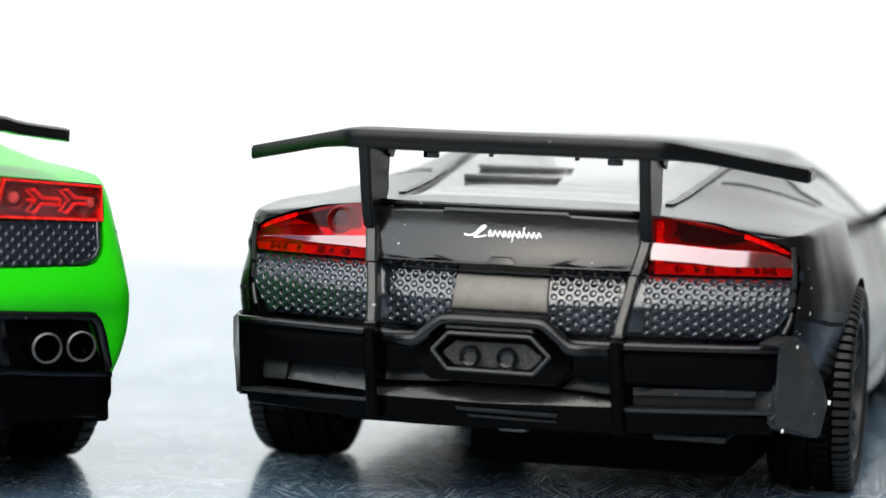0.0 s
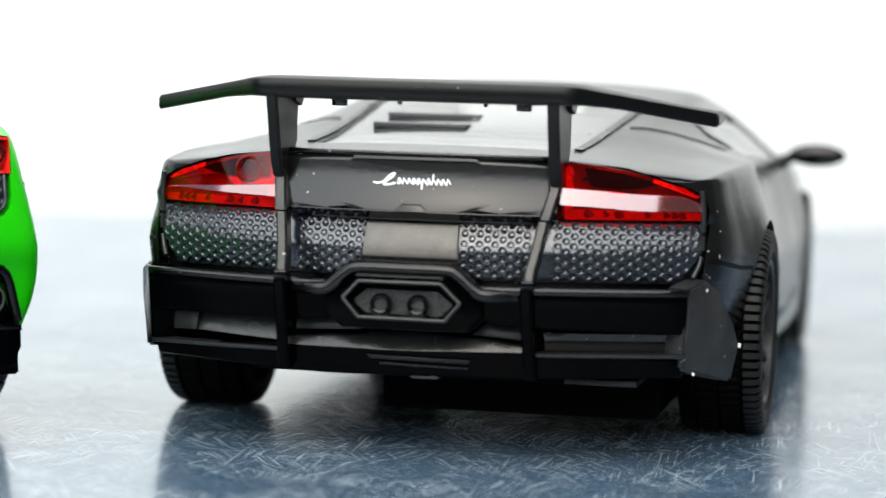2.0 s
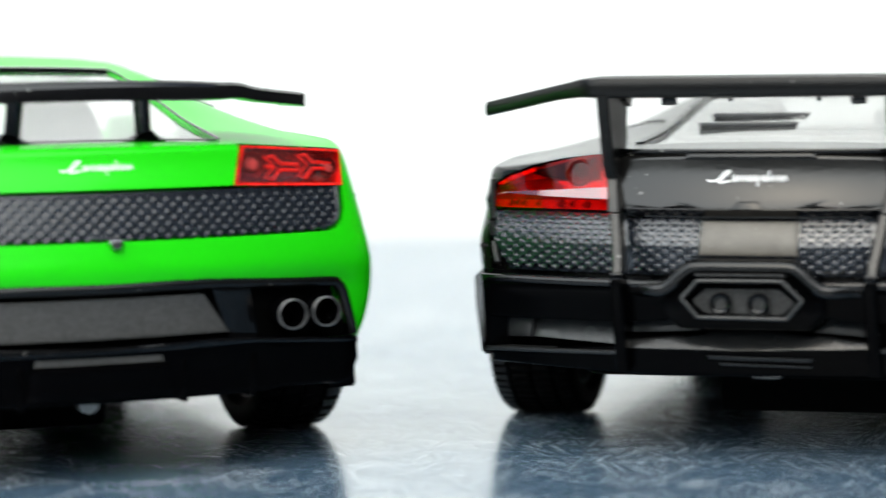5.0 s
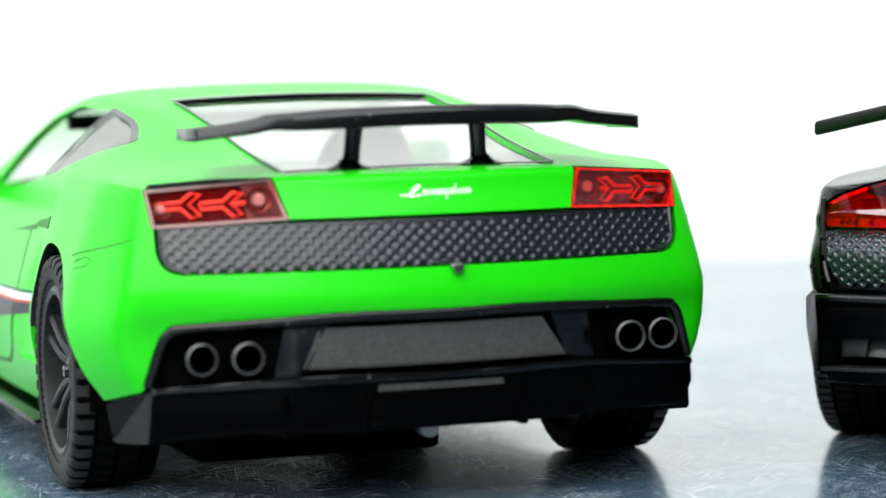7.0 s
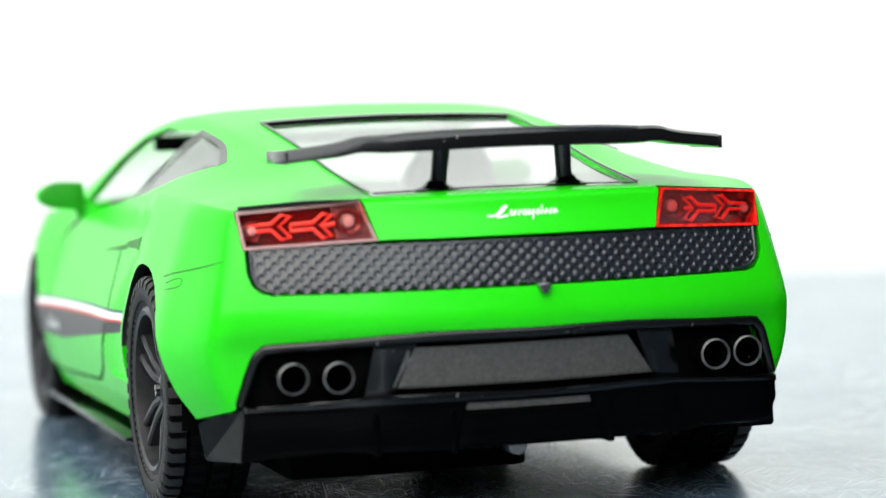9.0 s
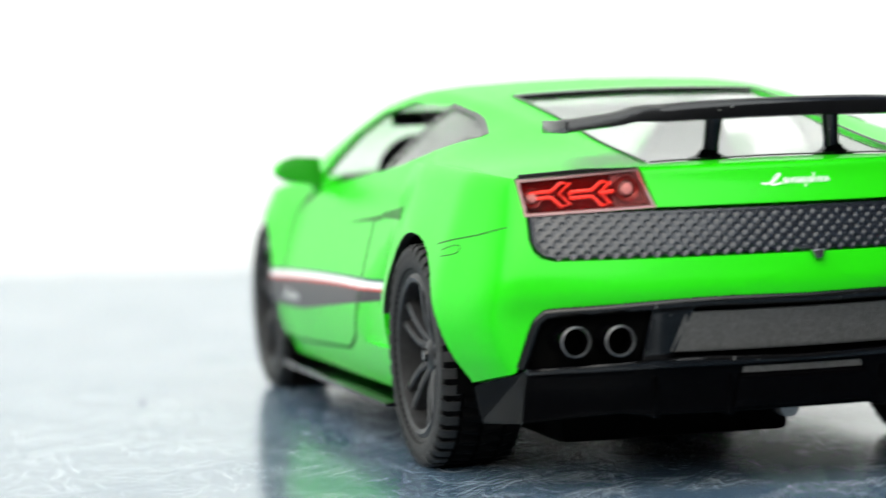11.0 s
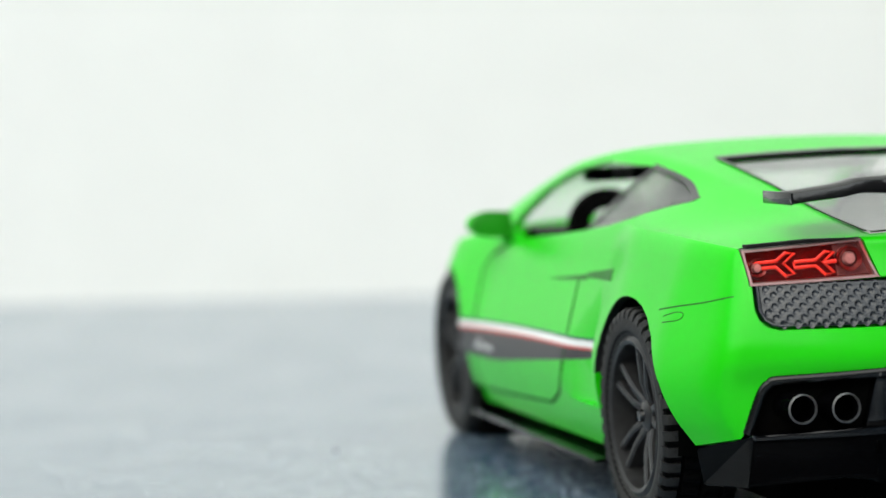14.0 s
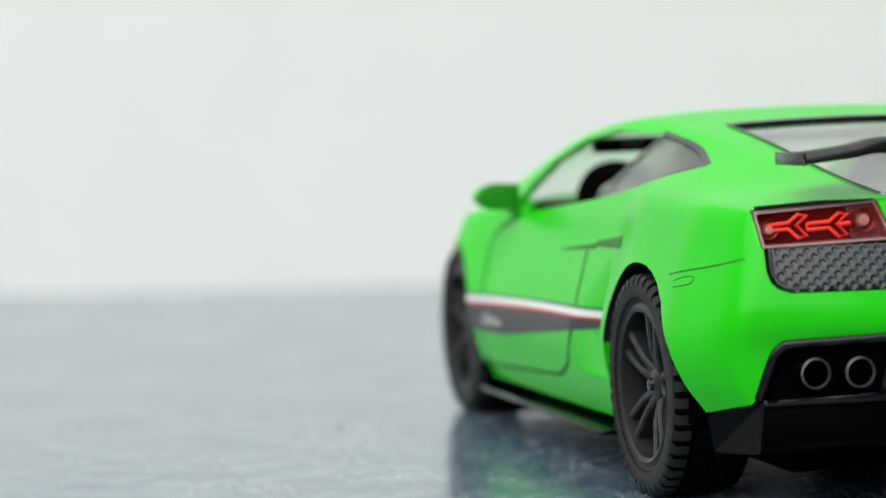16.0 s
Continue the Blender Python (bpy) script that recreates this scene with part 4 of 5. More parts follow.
        part("script_mark", mark, WHITE_INK, stripe, "white flowing script mark", kind="stuff")
        # mirror
        head = bmesh.new()
        bmesh.ops.create_uvsphere(head, u_segments=24, v_segments=14, radius=1)
        for v in head.verts:
            c = v.co
            v.co = Vector((sx * .912 + c.x * .095, 2.862 + (c.y if c.y > 0 else c.y * .15) * .12, .918 + c.z * .052))
        stalk = rod([(sx * .80, 2.90, .845), (sx * .825, 2.90, .875), (sx * .85, 2.89, .915)], [.05, .034, .03], 12)
        mir = part("door_mirror", join(head, stalk), GREEN, car, "lime green door mirror")
        face = [(.826, .966), (.93, .973), (.972, .958), (.998, .926), (.996, .90), (.968, .879), (.92, .867), (.86, .862), (.838, .836), (.824, .842)]
        part("mirror_face", slab([(sx * x, z) for x, z in face], 2.832, 2.86, bevel=.006), MIRROR_GREEN, mir, "dull green mirror face")
    # headlamps and front intakes, out of the camera's sight but part of the car
    for sx in (-1, 1):
        part("headlamp", thicken(skin.area(3.95, 4.12, lambda y: .60 - (y - 3.95) * .3, lambda y: .66 - (y - 3.95) * .3, sx, .003, 6, 2), .004), GLASS, car)
    return car


green_car()


# ---- the black car ----
def black_car():
    car = root("model_car", "satin black die-cast sports car model with tall rear wing", Matrix.Translation(Vector((1.8886, -.4556, 0)) * S) @ Matrix.Rotation(radians(-40.27), 4, "Z"))
    tail = curve((.50, -.106), (.56, -.107), (.632, -.108), (.642, -.107), (.735, -.072), (.745, -.104), (.765, -.100), (.80, -.085), (.85, -.070), (.925, -.062), (1.0, -.056))
    T = {
        "span": (0.0, 4.62), "bow_rear": 0.30, "bow_front": 0.55, "tail": tail,
        "sill_x": curve((0, .87), (.3, .88), (.87, .90), (1.4, .92), (2.9, .92), (3.5, .90), (4.1, .80), (4.6, .55)),
        "sill_z": curve((0, .50), (.12, .37), (.28, .30), (.5, .25), (.9, .20), (1.4, .18), (2.9, .17), (4.6, .17)),
        "mid_x": curve((0, .908), (.3, .962), (.87, 1.012), (1.5, .96), (2.9, .935), (3.53, .935), (4.1, .84), (4.6, .58)),
        "mid_z": curve((0, .64), (.3, .62), (.87, .60), (1.5, .50), (2.9, .48), (3.53, .52), (4.1, .40), (4.6, .32)),
        "belt_x": curve((0, .868), (.3, .900), (.87, .92), (1.4, .87), (2.0, .84), (2.9, .85), (3.5, .86), (4.1, .72), (4.6, .46)),
        "belt_z": curve((0, .858), (.3, .872), (.87, .875), (1.4, .86), (2.0, .83), (2.9, .78), (3.5, .74), (4.1, .56), (4.6, .38)),
        "edge_x": curve((0, .47), (.5, .52), (1.0, .55), (1.6, .57), (2.2, .58), (2.7, .61), (3.2, .66), (3.6, .67), (4.1, .58), (4.6, .36)),
        "edge_z": curve((0, .905), (.3, .925), (.5, .935), (1.0, .975), (1.6, 1.04), (2.2, 1.075), (2.7, 1.03), (3.2, .92), (3.6, .80), (4.1, .62), (4.6, .40)),
        "top": curve((0, .915), (.3, .935), (.6, .955), (1.0, 1.00), (1.6, 1.075), (2.2, 1.11), (2.7, 1.07), (3.2, .95), (3.6, .83), (4.1, .64), (4.6, .42)),
    }
    K, B, RA, FA, RR, FR = 0.30, 0.0, 0.87, 3.53, 0.335, 0.325
    window = [(3.0, .80), (2.2, .845), (1.62, .88), (1.45, .93), (1.75, 1.015), (2.2, 1.03), (2.6, .98), (2.85, .90)]
    screen = [(-.56, 2.55), (.56, 2.55), (.66, 3.42), (-.66, 3.42)]
    rear_glass = [(-.40, .30), (.40, .30), (.46, 1.62), (-.46, 1.62)]
    solid = body_loft(T)
    skin = Skin(solid)
    for sx in (-1, 1):
        solid = boolean(solid, disc_cut(sx * .62, sx * 1.3, RA, RR, .365), "DIFFERENCE")
        solid = boolean(solid, disc_cut(sx * .64, sx * 1.3, FA, FR, .355), "DIFFERENCE")
    solid = boolean(solid, prism_side([(.36, .855), (1.15, .872), (1.35, .5), (3.1, .5), (3.3, .80), (2.62, 1.02), (2.2, 1.075), (1.66, 1.04), (1.1, .975), (.36, .915)], -.52, .52), "DIFFERENCE")
    for cut in (prism_side(window, -1.3, 1.3), prism_top(screen, .7, 1.5), prism_top(rear_glass, .88, 1.5)):
        solid = boolean(solid, cut, "DIFFERENCE")
    def lens_tail(z):
        # upright foot, a band leant forward, an upright upper part
        return -.081 + .004 * min(1, max(0, (z - .72) / .055)) + .0145 * min(1, max(0, (z - .775) / .05)) + .004 * min(1, max(0, (z - .825) / .075))
    for poly in both([(.436, .916), (.475, .916), (.545, .908), (.65, .886), (.725, .867), (.81, .838), (.856, .810), (.868, .770), (.862, .724), (.430, .724)]):
        solid = boolean(solid, to_mesh(slab(poly, B - .3, B + .07, K, prof=tail)), "DIFFERENCE")
    solid = boolean(solid, to_mesh(slab([(-.87, .732), (-.855, .545), (-.80, .35), (.80, .35), (.855, .545), (.87, .732)], B - .3, B + .05, K, prof=tail)), "DIFFERENCE")
    finish("body", solid, BLACK_PAINT, car, "satin black body shell", inner=skin.inside)
    shell_panes(T, [
        ("side_window", prism_side(window, -1.3, -.2), "clear side window"), ("side_window", prism_side(window, .2, 1.3), "clear side window"),
        ("windscreen", prism_top(screen, .7, 1.5), "clear windscreen"), ("rear_window", prism_top(rear_glass, .88, 1.5), "clear engine cover window")], car)
    part("engine_cover", join(box(-.38, .38, .36, 1.10, .78, .885, .02), *[box(-.36, .36, y, y + .10, .90 + (y - .4) * .06, .915 + (y - .4) * .06, .008) for y in (.44, .62, .80, .98)]), SEAT, car, "dark louvred engine cover")
    part("cabin_tub", join(box(-.74, .74, 1.2, 3.2, .42, .52, .02), box(-.66, .66, 1.2, 1.30, .50, .92, .03), box(-.72, .72, 2.75, 3.25, .52, .78, .05)), SEAT, car, "black moulded cabin tub and dashboard")
    for sx in (-.36, .36):
        make_seat(car, sx, 1.85, .46)
    part("chassis", box(-.56, .62, .12, 4.2, .22, .42, .03), UNDER, car, "matt black chassis plate")
    # off-centre box added below the chassis to deepen the shade there
    part("shade_block", box(-.18, .70, .34, 4.2, .09, .30, .02), UNDER, car)
    part("floor_pan", box(-.82, .82, 1.35, 3.05, .15, .32, .02), UNDER, car)
    for x0, x1 in ((-.60, -.22), (.14, .52)):
        part("headrest", box(x0, x1, 1.42, 1.52, .80, 1.0, .03), SEAT, car)

    # boot panel lip, with its notch
    part("boot_lip", slab([(-.405, .752), (-.40, .722), (.40, .722), (.405, .752), (.05, .752), (.028, .772), (-.028, .772), (-.05, .752)], B - .008, B + .05, K, prof=tail, bevel=.004), PLASTIC, car)
    part("boot_edge", slab([(-.42, .925), (-.42, .912), (.42, .912), (.42, .925)], B + .01, B + .06, K, prof=tail, bevel=.003), PLASTIC, car)
    part("boot_vent", slab([(-.19, .912), (-.20, .894), (.20, .894), (.19, .912)], B - .004, B + .03, K, prof=tail, bevel=.003), PLASTIC, car)
    part("badge", script_mark(lambda x, z: (x, B - .004 + K * x * x + tail(z), z), .235, -.105, .840), WHITE_INK, car, "small white flowing script mark", kind="stuff")

    lamp_top = curve((.438, .904), (.470, .908), (.545, .900), (.643, .880), (.721, .860), (.80, .832), (.845, .803), (.858, .775))
    lamp_foot = curve((.438, .732), (.80, .732), (.840, .736), (.858, .752))

    def lens_sheet(sx, low, high, slope):
        """A one-piece lens whose middle leans forward between the two crease lines low and high."""
        bm = bmesh.new()
        rows = []
        for i in range(41):
            x = .438 + .42 * i / 40
            foot, top = lamp_foot(x), lamp_top(x)
            a, b = min(low(x), top - .012), min(high(x), top - .006)
            a = max(a, foot + .004)
            b = max(b, a + .002)
            zs = [foot + (a - foot) * j / 4 for j in range(4)] + [a, a + .0015] + [a + (b - a) * j / 5 for j in range(1, 5)] + [b - .0015, b] + [b + (top - b) * j / 6 for j in range(1, 7)]
            row = []
            for z in zs:
                lean = (.42 if sx > 0 else .62) * min(max(z - a, 0), b - a) + slope * max(0, z - b) - .03 * max(0, a - z)
                row.append(bm.verts.new((sx * x, B - .086 + K * x * x + lean, z)))
            rows.append(row)
        for r, q in zip(rows, rows[1:]):
            for j in range(len(r) - 1):
                bm.faces.new((r[j], r[j + 1], q[j + 1], q[j]))
        got = bmesh.ops.extrude_face_region(bm, geom=bm.faces[:])
        for v in got["geom"]:
            if isinstance(v, bmesh.types.BMVert):
                v.co.y += .008
        return bm

    lamp_plate = [(.440, .732), (.440, .904), (.470, .908), (.545, .900), (.643, .880), (.721, .860), (.80, .832), (.845, .803), (.858, .772), (.852, .732)]
    for sx in (-1, 1):
        flip = (lambda poly: [(sx * x, z) for x, z in poly])
        lamp = part("tail_lamp", slab(flip(lamp_plate), B + .045, B + .062, K, prof=tail), MOTTLED_RED, car, "dark red tail lamp with glossy lens")
        # each side's crease lines trace its own band of reflected sky
        if sx > 0:
            low, high = curve((.438, .783), (.554, .777), (.684, .768), (.858, .768)), curve((.438, .832), (.50, .829), (.638, .818), (.774, .812), (.858, .786))
        else:
            low, high = curve((.438, .774), (.65, .779), (.80, .785), (.858, .770)), curve((.438, .810), (.52, .805), (.65, .797), (.80, .788), (.858, .772))
        lens = part("lens", lens_sheet(sx, low, high, .07 if sx > 0 else .20), RED_LENS, lamp, "clear red lens", 7)
        lens.visible_shadow = False
        lens.data.materials.append(LENS_SHEEN)
        for f in lens.data.polygons:
            x, z = abs(f.center.x) / S, f.center.z / S
            if low(x) < z < high(x):
                f.material_index = 2
        rng = random.Random(5)
        part("reflector_strip", slab(flip([(.446, .770), (.848, .764), (.846, .738), (.446, .737)]), .020, .040, K, prof=lens_tail, bevel=.006), SPARK_RED, lamp)
        for i in range(9):
            x, h = rng.uniform(.455, .81), rng.uniform(-.005, .005)
            part("reflector_bead", slab(flip([(x, .764 + h), (x + .016, .766 - h), (x + .026, .748 + h), (x + .006, .743)]), .012 + rng.uniform(0, .006), .040, K, prof=lens_tail, bevel=.006), rng.choice((DARK_RED, MOTTLED_RED)), lamp)
        part("reflector", slab(flip([(.446, .895), (.466, .898), (.472, .77), (.450, .77)]), .012, .044, K, prof=lens_tail), BEAD_RED, lamp)
        part("reflector", slab(flip([(.60, .880), (.72, .855), (.83, .812), (.84, .795), (.74, .822), (.62, .835)]), .026, .044, K, prof=lens_tail), SPARK_RED if sx < 0 else MOTTLED_RED, lamp)
        part("reflector", slab(flip([(.47, .828), (.62, .822), (.60, .800), (.47, .802)]), .020, .044, K, prof=lens_tail), BEAD_RED, lamp)
        part("shade", slab(flip([(.50, .894), (.60, .880), (.70, .856), (.715, .847), (.67, .834), (.60, .829), (.52, .838)]), .018, .044, K, prof=lens_tail), DARK, lamp)
        if sx < 0:
            cup = lathe([(.016, .034), (.012, .038), (.016, .043), (.045, .043), (.045, .022), (.03, .026)], 26, "y", (sx * .545, B + K * .297 - .075, .852), closed=True)
            part("bulb", cup, MOTTLED_RED, lamp, "round dark red bulb cup")
        for i in range(26):
            # small uneven facets of the mirrored back
            x, u = rng.uniform(.48, .80), rng.uniform(.08, .92)
            z, d = .835 + (lamp_top(x) - .842) * u, rng.uniform(.006, .016)
            part("facet", slab(flip([(x - d, z - d * .5), (x + d * .4, z - d * .7), (x + d, z + d * .3), (x - d * .3, z + d * .6)]), .016 + rng.uniform(0, .02), .044, K, prof=lens_tail), rng.choice((MOTTLED_RED, DARK, SPARK_RED, SPARK_RED, DARK_RED)), lamp)
        part("bulb_hood", slab(flip([(.70, .866), (.79, .838), (.838, .812), (.826, .806), (.70, .852)]), .004, .020, K, prof=lens_tail, bevel=.003), BEAD_RED, lamp)
    # honeycomb panels
    def inner(x, z):
        a = abs(x)
        if a > .845 - max(0, .645 - z) * .72 or z < .560 or z > .726 or .365 < a < .43:
            return False
        if a < .150 and z > .604:
            return False
        return not (a < .25 and z < .600 - max(0, a - .16) * .9)
    gril = part("grille", slab([(-.855, .728), (-.855, .645), (-.785, .548), (.785, .548), (.855, .645), (.855, .728)], B + .0195, B + .05, K, prof=tail, bevel=.004), MESH_GREY, car, "dark grey honeycomb tail panel")
    cells = grid_cells(inner, .86, .556, .730, .046, .0147)
    finish("honeycomb", dimples(cells, lambda x, z: B + .008 + K * x * x + tail(z), .046, .0147, .0052, 0.86), MESH_GREY, gril, "hollowed honeycomb cells", 60, kind="stuff")
    part("blank_plate", slab([(-.142, .712), (-.147, .612), (.147, .612), (.142, .712)], B - .002, B + .02, K, prof=tail, bevel=.004), PLATE, car, "warm grey blank plate with tiny specks")

    # bumper bar with its raised middle, exhaust hexagon and lower shelf
    F, KB = -.195, .20

    def lean(z):
        return max(0, .50 - z) * .33
    bar = part("bumper", slab([(-.840, .530), (.833, .530), (.829, .408), (.269, .420), (.244, .436), (.197, .398), (-.150, .398), (-.193, .440), (-.236, .422), (-.40, .412), (-.829, .412)], F + .012, F + .12, KB, bevel=.006, prof=lean), MATT_BLACK, car, "black rear bumper with raised middle")
    for sx in (-1, 1):
        part("rail", slab([(sx * x, z) for x, z in [(.19, .541), (.838, .548), (.835, .524), (.19, .518)]], F - .006, F + .05, KB, bevel=.009), PLASTIC, bar)
    mound = slab([(-.240, .541), (-.221, .541), (-.148, .606), (.148, .606), (.221, .541), (.240, .541), (.243, .450), (.190, .402), (-.185, .402), (-.240, .446)], F - .004, F + .09, KB, bevel=.012)
    part("exhaust_mound", mound, MATT_BLACK, bar, "black raised middle of the bumper")
    ridge = spline([(-.34, .533), (-.25, .534), (-.218, .546), (-.165, .590), (-.130, .602), (0, .603), (.130, .602), (.165, .590), (.218, .546), (.25, .534), (.34, .533)], 7)
    part("ridge", rod([(q[0], F - .008 + KB * q[0] ** 2 + .03 * smooth01((abs(q[0]) - .25) / .09), q[1] - .018) for q in ridge], .021, 14), RIDGE, bar, "rounded black ridge over the exhaust")
    hexo = [(-.173, .497), (-.124, .552), (.130, .553), (.190, .494), (.144, .438), (-.124, .440)]
    hexm = [(x * .955, .494 + (z - .494) * .90) for x, z in hexo]
    hexi = [(x * .82, .486 + (z - .494) * .62) for x, z in hexo]
    ring = bmesh.new()
    lo = [[ring.verts.new((x, y, z)) for x, z in h] for h, y in ((hexo, F + .0), (hexo, F - .050), (hexm, F - .050), (hexi, F - .008))]
    for a, b in zip(lo, lo[1:]):
        for j in range(6):
            ring.faces.new((a[j], a[(j + 1) % 6], b[(j + 1) % 6], b[j]))
    bmesh.ops.recalc_face_normals(ring, faces=ring.faces[:])
    bmesh.ops.bevel(ring, geom=[e for e in ring.edges if len(e.link_faces) == 2 and e.calc_face_angle(0) > .5], offset=.005, segments=2, affect="EDGES")
    frame_ = part("exhaust_frame", ring, MATT_BLACK, bar, "black hexagonal exhaust frame")
    # grey rods draw the bright line that runs round the raised frame
    for (x0, z0), (x1, z1) in zip(hexo, hexo[1:] + hexo[:1]):
        part("rim", rod([(x0 * .977, F - .050, .494 + (z0 - .494) * .95), (x1 * .977, F - .050, .494 + (z1 - .494) * .95)], .0062, 10), EDGE_SHEEN, frame_)
    part("brow", slab([(-.130, .569), (-.134, .561), (.134, .561), (.130, .569)], F - .040, F, bevel=.002), ROUGH_PLASTIC, bar)
    # the exhaust hexagon is a deep well: its floor lies behind the bumper's face
    part("exhaust_panel", slab([(x * 1.03, .486 + (z - .486) * 1.03) for x, z in hexi], F - .016, F + .0), GRAIN_PLASTIC, bar, "grained dark grey panel")
    for x in (-.056, .056):
        pipe = part("exhaust_pipe", lathe([(-.040, .020), (-.044, .026), (-.038, .032), (.0, .032), (.0, .018)], 26, "y", (x, F, .482), closed=True), PLASTIC, bar, "black round exhaust stub")
        part("bore", lathe([(-.030, 0), (-.030, .022), (.0, .022)], 20, "y", (x, F, .482)), GRAIN_PLASTIC, pipe)
        part("pin", box(x - .018, x + .018, F - .036, F - .010, .446, .456, .003), GRAIN_PLASTIC, pipe)
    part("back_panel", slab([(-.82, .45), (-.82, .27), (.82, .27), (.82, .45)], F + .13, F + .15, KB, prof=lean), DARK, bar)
    # left and middle panes hold the sky's sheen as grey, the right stays black
    part("lower_pane", slab([(-.690, .350), (-.40, .338), (-.40, .412), (-.680, .412)], F + .045, F + .10, KB, bevel=.003, prof=lambda z: lean(z) + (z - .34) * .75), GREY_RECESS, bar, "lower bumper recess, grey for its reflected sky")
    part("lower_pane", slab([(-.775, .345), (-.69, .348), (-.68, .414), (-.735, .420), (-.780, .410)], F + .035, F + .10, KB, bevel=.012, prof=lambda z: lean(z) + (z - .34) * .4), ROUGH_PLASTIC, bar)
    part("lower_pane", slab([(.405, .402), (.828, .408), (.828, .345), (.405, .338)], F + .055, F + .10, KB, bevel=.003, prof=lambda z: lean(z) + (z - .34) * .12), PANE_BLACK, bar, "black glossy lower bumper recess")
    for poly in ([(-.36, .375), (-.36, .412), (-.24, .416), (-.195, .438), (-.155, .385)], [(.19, .385), (.244, .432), (.27, .415), (.36, .415), (.36, .372)]):
        part("lower_pane", slab(poly, F + .05, F + .10, KB, bevel=.003, prof=lambda z: lean(z) + (z - .34) * .6), GREY_RECESS, bar, "lower bumper recess, grey for its reflected sky")
    shelf = part("diffuser", slab([(-.832, .312), (-.30, .336), (.30, .340), (.828, .332), (.811, .276), (.36, .262), (-.26, .250), (-.82, .270)], F + .006, F + .22, KB, bevel=.008, prof=lean), MATT_BLACK, car, "black rear diffuser shelf")
    # lips made grey for the thin highlight along them
    for poly in ([(-.835, .320), (-.40, .324), (-.40, .312), (-.835, .306)], [(.395, .344), (.830, .350), (.830, .338), (.395, .332)]):
        part("lip", slab(poly, F - .014, F + .06, KB, bevel=.003, prof=lean), EDGE_SHEEN, shelf)
    # worn, uneven ledge under the exhaust
    rng = random.Random(11)
    upper = [(x, z + rng.uniform(-.004, .003)) for x, z in ((.372, .360), (.30, .366), (.24, .372), (.18, .379), (.12, .388), (.06, .392), (.0, .396), (-.06, .393), (-.115, .388), (-.125, .376), (-.19, .372), (-.24, .371), (-.30, .366), (-.40, .356))]
    ledge = slab([(-.40, .334), (0, .336), (.372, .343)] + upper, F - .012, F + .06, KB, bevel=.003, prof=lambda z: lean(z) + (z - .33) * .9)
    part("ledge", ledge, LEDGE_GREY, shelf, "worn grey ledge")
    part("slot", slab([(-.118, .318), (-.11, .306), (.19, .302), (.196, .314)], F - .002, F + .02, KB, bevel=.002, prof=lean), ROUGH_PLASTIC, shelf)
    part("slot", slab([(-.08, .296), (-.08, .288), (.19, .284), (.19, .290)], F - .002, F + .02, KB, bevel=.002, prof=lean), ROUGH_PLASTIC, shelf)
    part("tow_loop", box(.006, .100, F + .09, F + .26, .246, .282, .012), GREY_RECESS, shelf, "dull grey rounded tab")
    part("tray", box(.46, .68, .02, .4, .238, .258, .005), ROUGH_PLASTIC, shelf)
    for sx in (-1, 1):
        # corner pieces
        pts = [(.833, -.050, .548), (.872, .10, .566), (.906, .12, .534), (.950, .18, .430), (.966, .21, .362), (.946, .19, .252), (.918, .12, .262), (.822, -.010, .302)]
        if sx < 0:
            pts = [(.837, -.050, .549), (.875, .06, .552), (.905, .10, .530), (.915, .14, .43), (.905, .14, .36), (.885, .10, .30), (.858, .02, .290), (.832, -.010, .296)]
        c = bmesh.new()
        a = [c.verts.new((sx * x, y, z)) for x, y, z in pts]
        b = [c.verts.new((sx * (x - .07), y + .05, z)) for x, y, z in pts]
        mid = c.verts.new((sx * (.905 if sx > 0 else .882), .055, .42))
        for j in range(8):
            c.faces.new((a[j], a[(j + 1) % 8], mid))
            c.faces.new((a[j], a[(j + 1) % 8], b[(j + 1) % 8], b[j]))
        c.faces.new(b)
        bmesh.ops.recalc_face_normals(c, faces=c.faces[:])
        bmesh.ops.bevel(c, geom=[e for e in c.edges if e.calc_face_angle(0) > .6], offset=.008, segments=2, affect="EDGES")
        part("bumper_corner", c, SCUFFED if sx > 0 else MATT_BLACK, car, "scuffed dull grey bumper corner" if sx > 0 else "black bumper corner", 60)
        # added highlight rods on the flank's rounded rear edge, broken by the quarter's seam
        for path in ([(.846, .12, .83), (.851, .13, .78), (.852, .135, .72), (.852, .135, .652)], [(.849, .13, .632), (.842, .12, .60), (.828, .10, .568)]):
            part("flank_highlight", rod([(sx * x, y, z) for x, y, z in spline(path, 5)], .008, 12), EDGE_SHEEN, car, "grey rod for the highlight on the rounded body edge")
        if sx > 0:
            for x, y, z, d in ((.966, .202, .361, .007), (.930, .150, .434, .005), (.852, -.012, .293, .005), (.880, .040, .540, .004)):
                part("chip", box(x - d * .6, x + d * .6, y - .004, y + .004, z - d, z + d, .001), WHITE_INK, car, "tiny white paint chip")
        # fins that run on from the wing's struts
        fin = part("bumper_fin", blade([(sx * .424, -.036, .845), (sx * .423, -.040, .825), (sx * .406, -.094, .740)], .036, .05), FIN, car, "slim black upright fin", 30)
        part("fin_step", blade([(sx * .402, -.100, .735), (sx * .390, -.130, .66), (sx * .378, -.170, .588), (sx * .377, -.180, .560)], .032, .05), FIN, fin)
        part("fin_clip", box(sx * .376 - .019, sx * .376 + .019, -.200, -.14, .536, .566, .005), PLASTIC, fin)
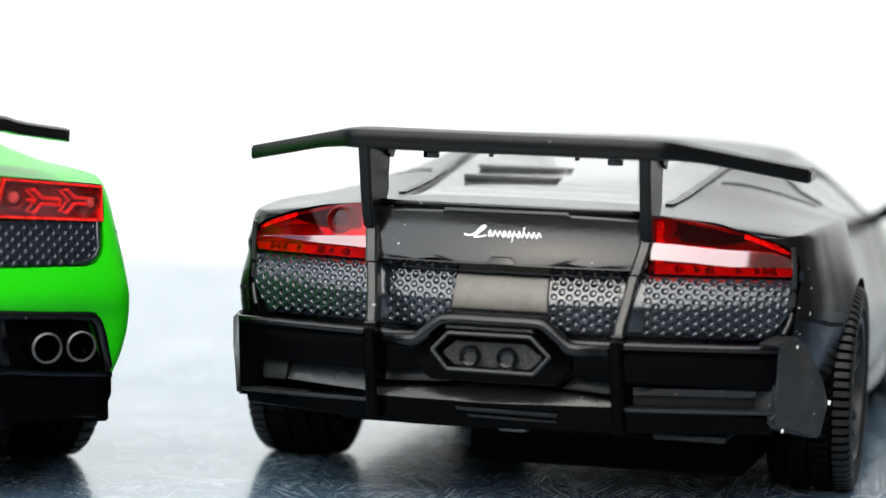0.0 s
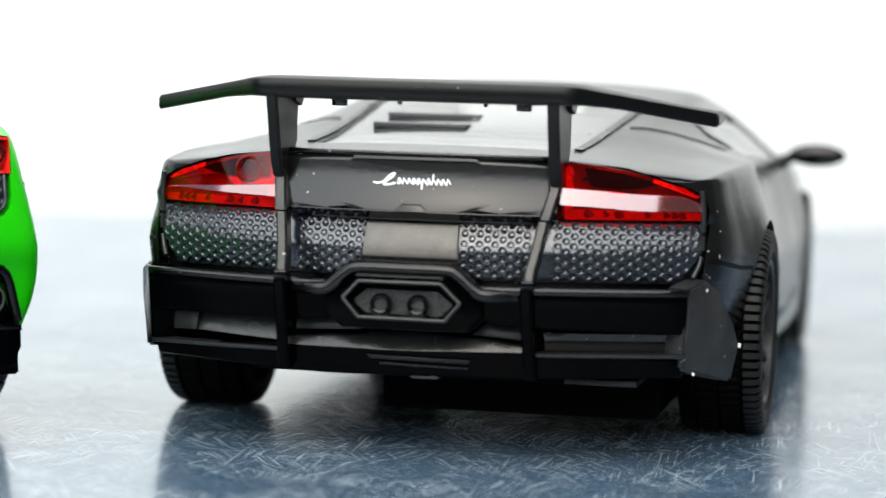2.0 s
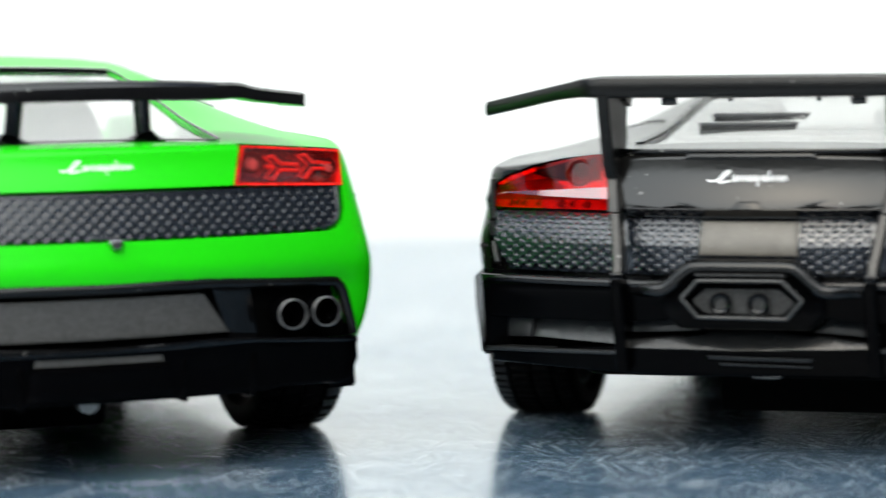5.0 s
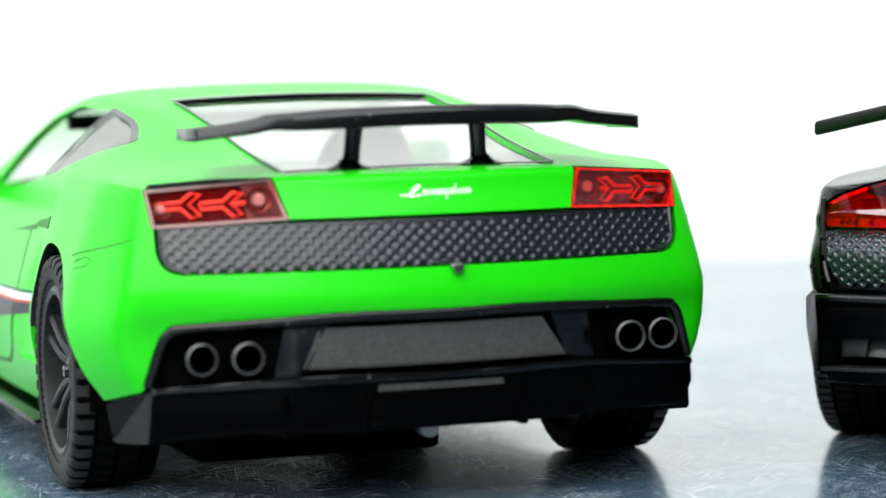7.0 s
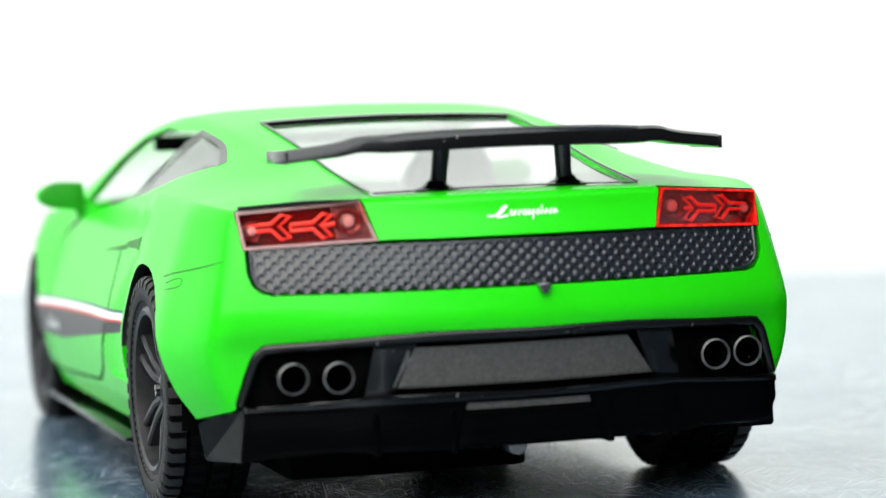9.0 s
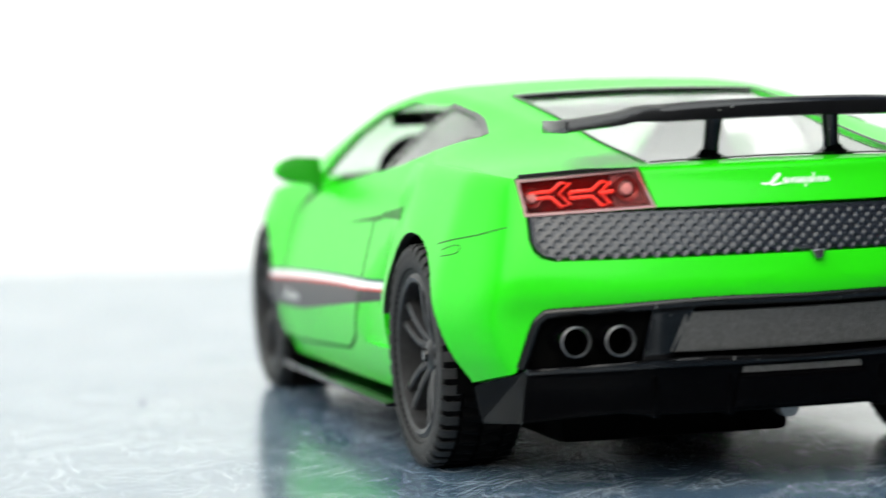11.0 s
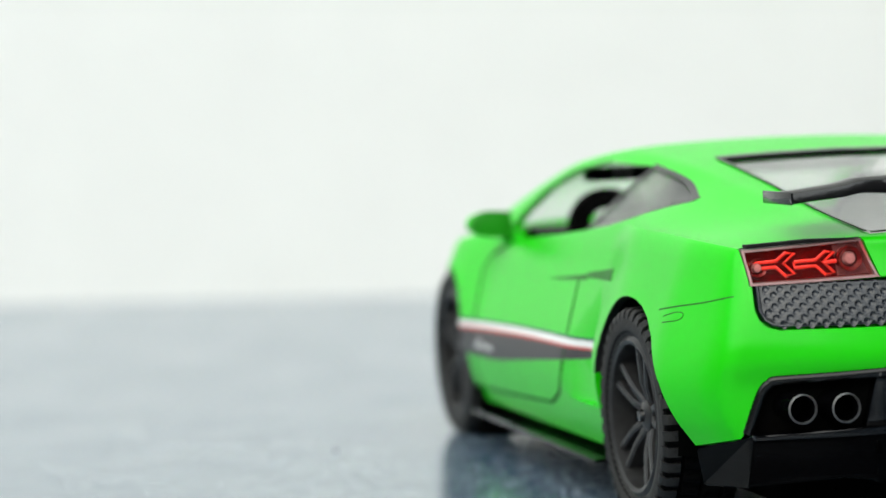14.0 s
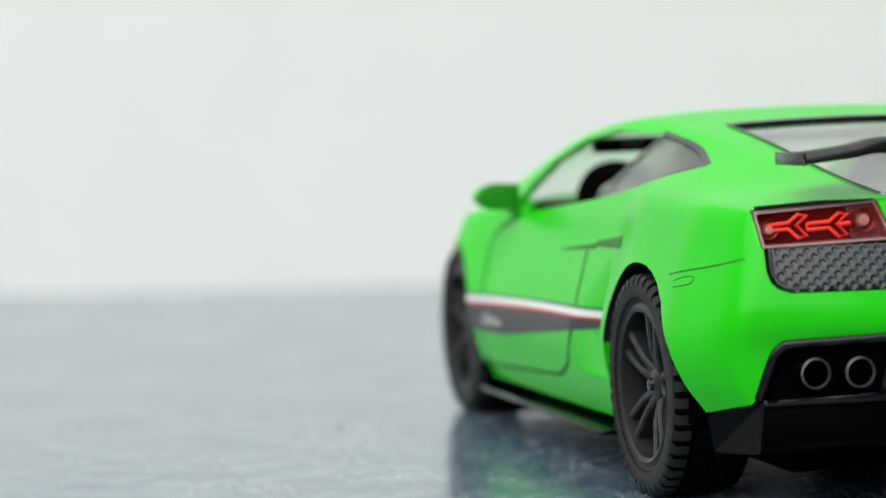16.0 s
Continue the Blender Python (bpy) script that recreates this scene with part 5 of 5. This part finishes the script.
        # foot blacker than the fin above, whose grey holds reflected sky
        part("foot", blade([(sx * .375, -.208, .542), (sx * .374, -.206, .50), (sx * .375, -.172, .40), (sx * .378, -.128, .295), (sx * .378, -.116, .262)], .036, .06), MATT_BLACK, fin)

    # wing
    def foil(x):
        """Height of the upper edge, thickness, place of the rear edge and chord."""
        a = abs(x)
        t = min(1, max(0, (a - .47) / .41))
        bend = smooth01((a - .44) / .10)
        return 1.141 - .004 * bend - .071 * max(0, a - .50) / .38, .062 - .017 * smooth01((a - .42) / .2), -.140 + .305 * t, .33 - .14 * t
    wing = bmesh.new()
    rings = []
    prof = [(0, -.18), (.012, -.06), (.05, 0), (.45, .06), (.9, -.02), (1, -.16), (1, -.34), (.9, -.52), (.5, -.92), (.06, -1), (.012, -.92), (0, -.80)]
    for i in range(57):
        x = -.884 + 1.768 * i / 56
        z, th, y, ch = foil(x)
        rings.append([wing.verts.new((x, y + p * ch, z + q * th)) for p, q in prof])
    for a, b in zip(rings, rings[1:]):
        for j in range(len(prof)):
            wing.faces.new((a[j], a[(j + 1) % len(prof)], b[(j + 1) % len(prof)], b[j]))
    for end in (rings[0], rings[-1]):
        cap = wing.faces.new(end)
        bmesh.ops.bevel(wing, geom=list(cap.edges), offset=.007, segments=2, affect="EDGES")
    w = part("rear_wing", wing, BLACK_WING, car, "black plastic rear wing", 40)
    # struts: thin plates seen nearly from behind, flared into the wing and drawn in to a foot
    outline = [(-.050, .835), (-.078, .88), (-.108, .96), (-.130, 1.03), (-.145, 1.075), (-.145, 1.092), (.135, 1.092), (.125, 1.068), (.105, 1.045), (.098, .99), (.104, .95), (.070, .895), (.030, .835)]
    for sx in (-1, 1):
        st = bmesh.new()
        cols = []
        for y, z in outline:
            cols.append([st.verts.new((sx * .428 + k * .018, y, z)) for k in (-1, 1)])
        for c, d in zip(cols, cols[1:] + cols[:1]):
            st.faces.new((c[0], c[1], d[1], d[0]))
        for k in (0, 1):
            st.faces.new([c[k] for c in cols])
        bmesh.ops.recalc_face_normals(st, faces=st.faces[:])
        bmesh.ops.bevel(st, geom=[e for e in st.edges if e.calc_face_angle(0) > .9], offset=.006, segments=2, affect="EDGES")
        part("strut", st, BLACK_WING, w, "broad black wing strut")
        fillet = prism_side([(.135, 1.090), (.03, 1.090), (.03, 1.068), (.10, 1.050)], sx * .428 - .03, sx * .428 + .03)
        finish("strut_root", fillet, BLACK_WING, w)
        part("nub", box(sx * .29 - .022, sx * .29 + .022, .130, .165, 1.052, 1.10, .003), PLASTIC, w)
    for x in (-.10, .17):
        part("nub", box(x - .006, x + .006, .140, .160, 1.062, 1.10, .002), PLASTIC, w)

    for sx in (-1, 1):
        part("window_frame", thicken(skin.band([(1.42, .925), (1.62, .985), (1.9, 1.018), (2.3, 1.022), (2.62, .985)], .045, sx, .002), .004), PLASTIC, car)
        part("rear_window_frame", thicken(skin.band([(sx * .43, .34), (sx * .45, .95), (sx * .49, 1.6)], .026, 0, .002), .004), FIN, car)
        part("panel_gap", thicken(skin.band([(sx * .50, 1.00), (sx * .62, 1.09), (sx * .80, 1.19)], .007, 0, .0015), .003), DARK, car)
    for y in (.80, 1.02):
        z = skin.top(.2, y, 0).z
        part("engine_slat", box(-.34, -.02, y, y + .09, z - .01, z + .008, .004), GREY_RECESS, car, "dark slat over the engine")
    for sx in (-1, 1):
        make_wheel(car, sx * .865, RA, RR, .27, .24, sx, 68)
        make_wheel(car, sx * .805, FA, FR, .23, .24, sx, 60)
        for path, wd in (([(.12, .622), (.26, .600), (.40, .582), (.54, .572)], .013), ([(2.95, .80), (3.02, .60), (3.0, .30)], .012), ([(1.55, .84), (1.60, .60), (1.62, .28)], .012), ([(3.0, .30), (2.3, .27), (1.62, .28)], .010)):
            part("panel_gap", thicken(skin.band(path, wd, sx, .0015), .003), DARK, car)
        head = bmesh.new()
        bmesh.ops.create_uvsphere(head, u_segments=24, v_segments=14, radius=1)
        for v in head.verts:
            c = v.co
            v.co = Vector((sx * .99 + c.x * .115, 2.95 + (c.y if c.y > 0 else c.y * .25) * .12, .825 + c.z * .045))
        part("door_mirror", join(head, rod([(sx * .83, 2.98, .78), (sx * .88, 2.97, .81), (sx * .93, 2.96, .82)], [.035, .022, .022], 10)), PLASTIC, car, "black door mirror on an arm")
    return car


black_car()


# ---- small litter ----
def crumb(x, y, r):
    bm = bmesh.new()
    bmesh.ops.create_icosphere(bm, subdivisions=2, radius=r)
    for i, v in enumerate(bm.verts):
        v.co *= 0.75 + 0.5 * ((i * 37) % 11) / 11
        v.co = Vector((x + v.co.x * 1.4, y + v.co.y, max(0, v.co.z * 0.7 + r * 0.5)))
    ob = part("crumb", bm, RUBBER, None, "tiny dark crumb lying on the stone floor")
    tagged(ob, category="crumb")


crumb(-1.509, 3.216, 0.007)
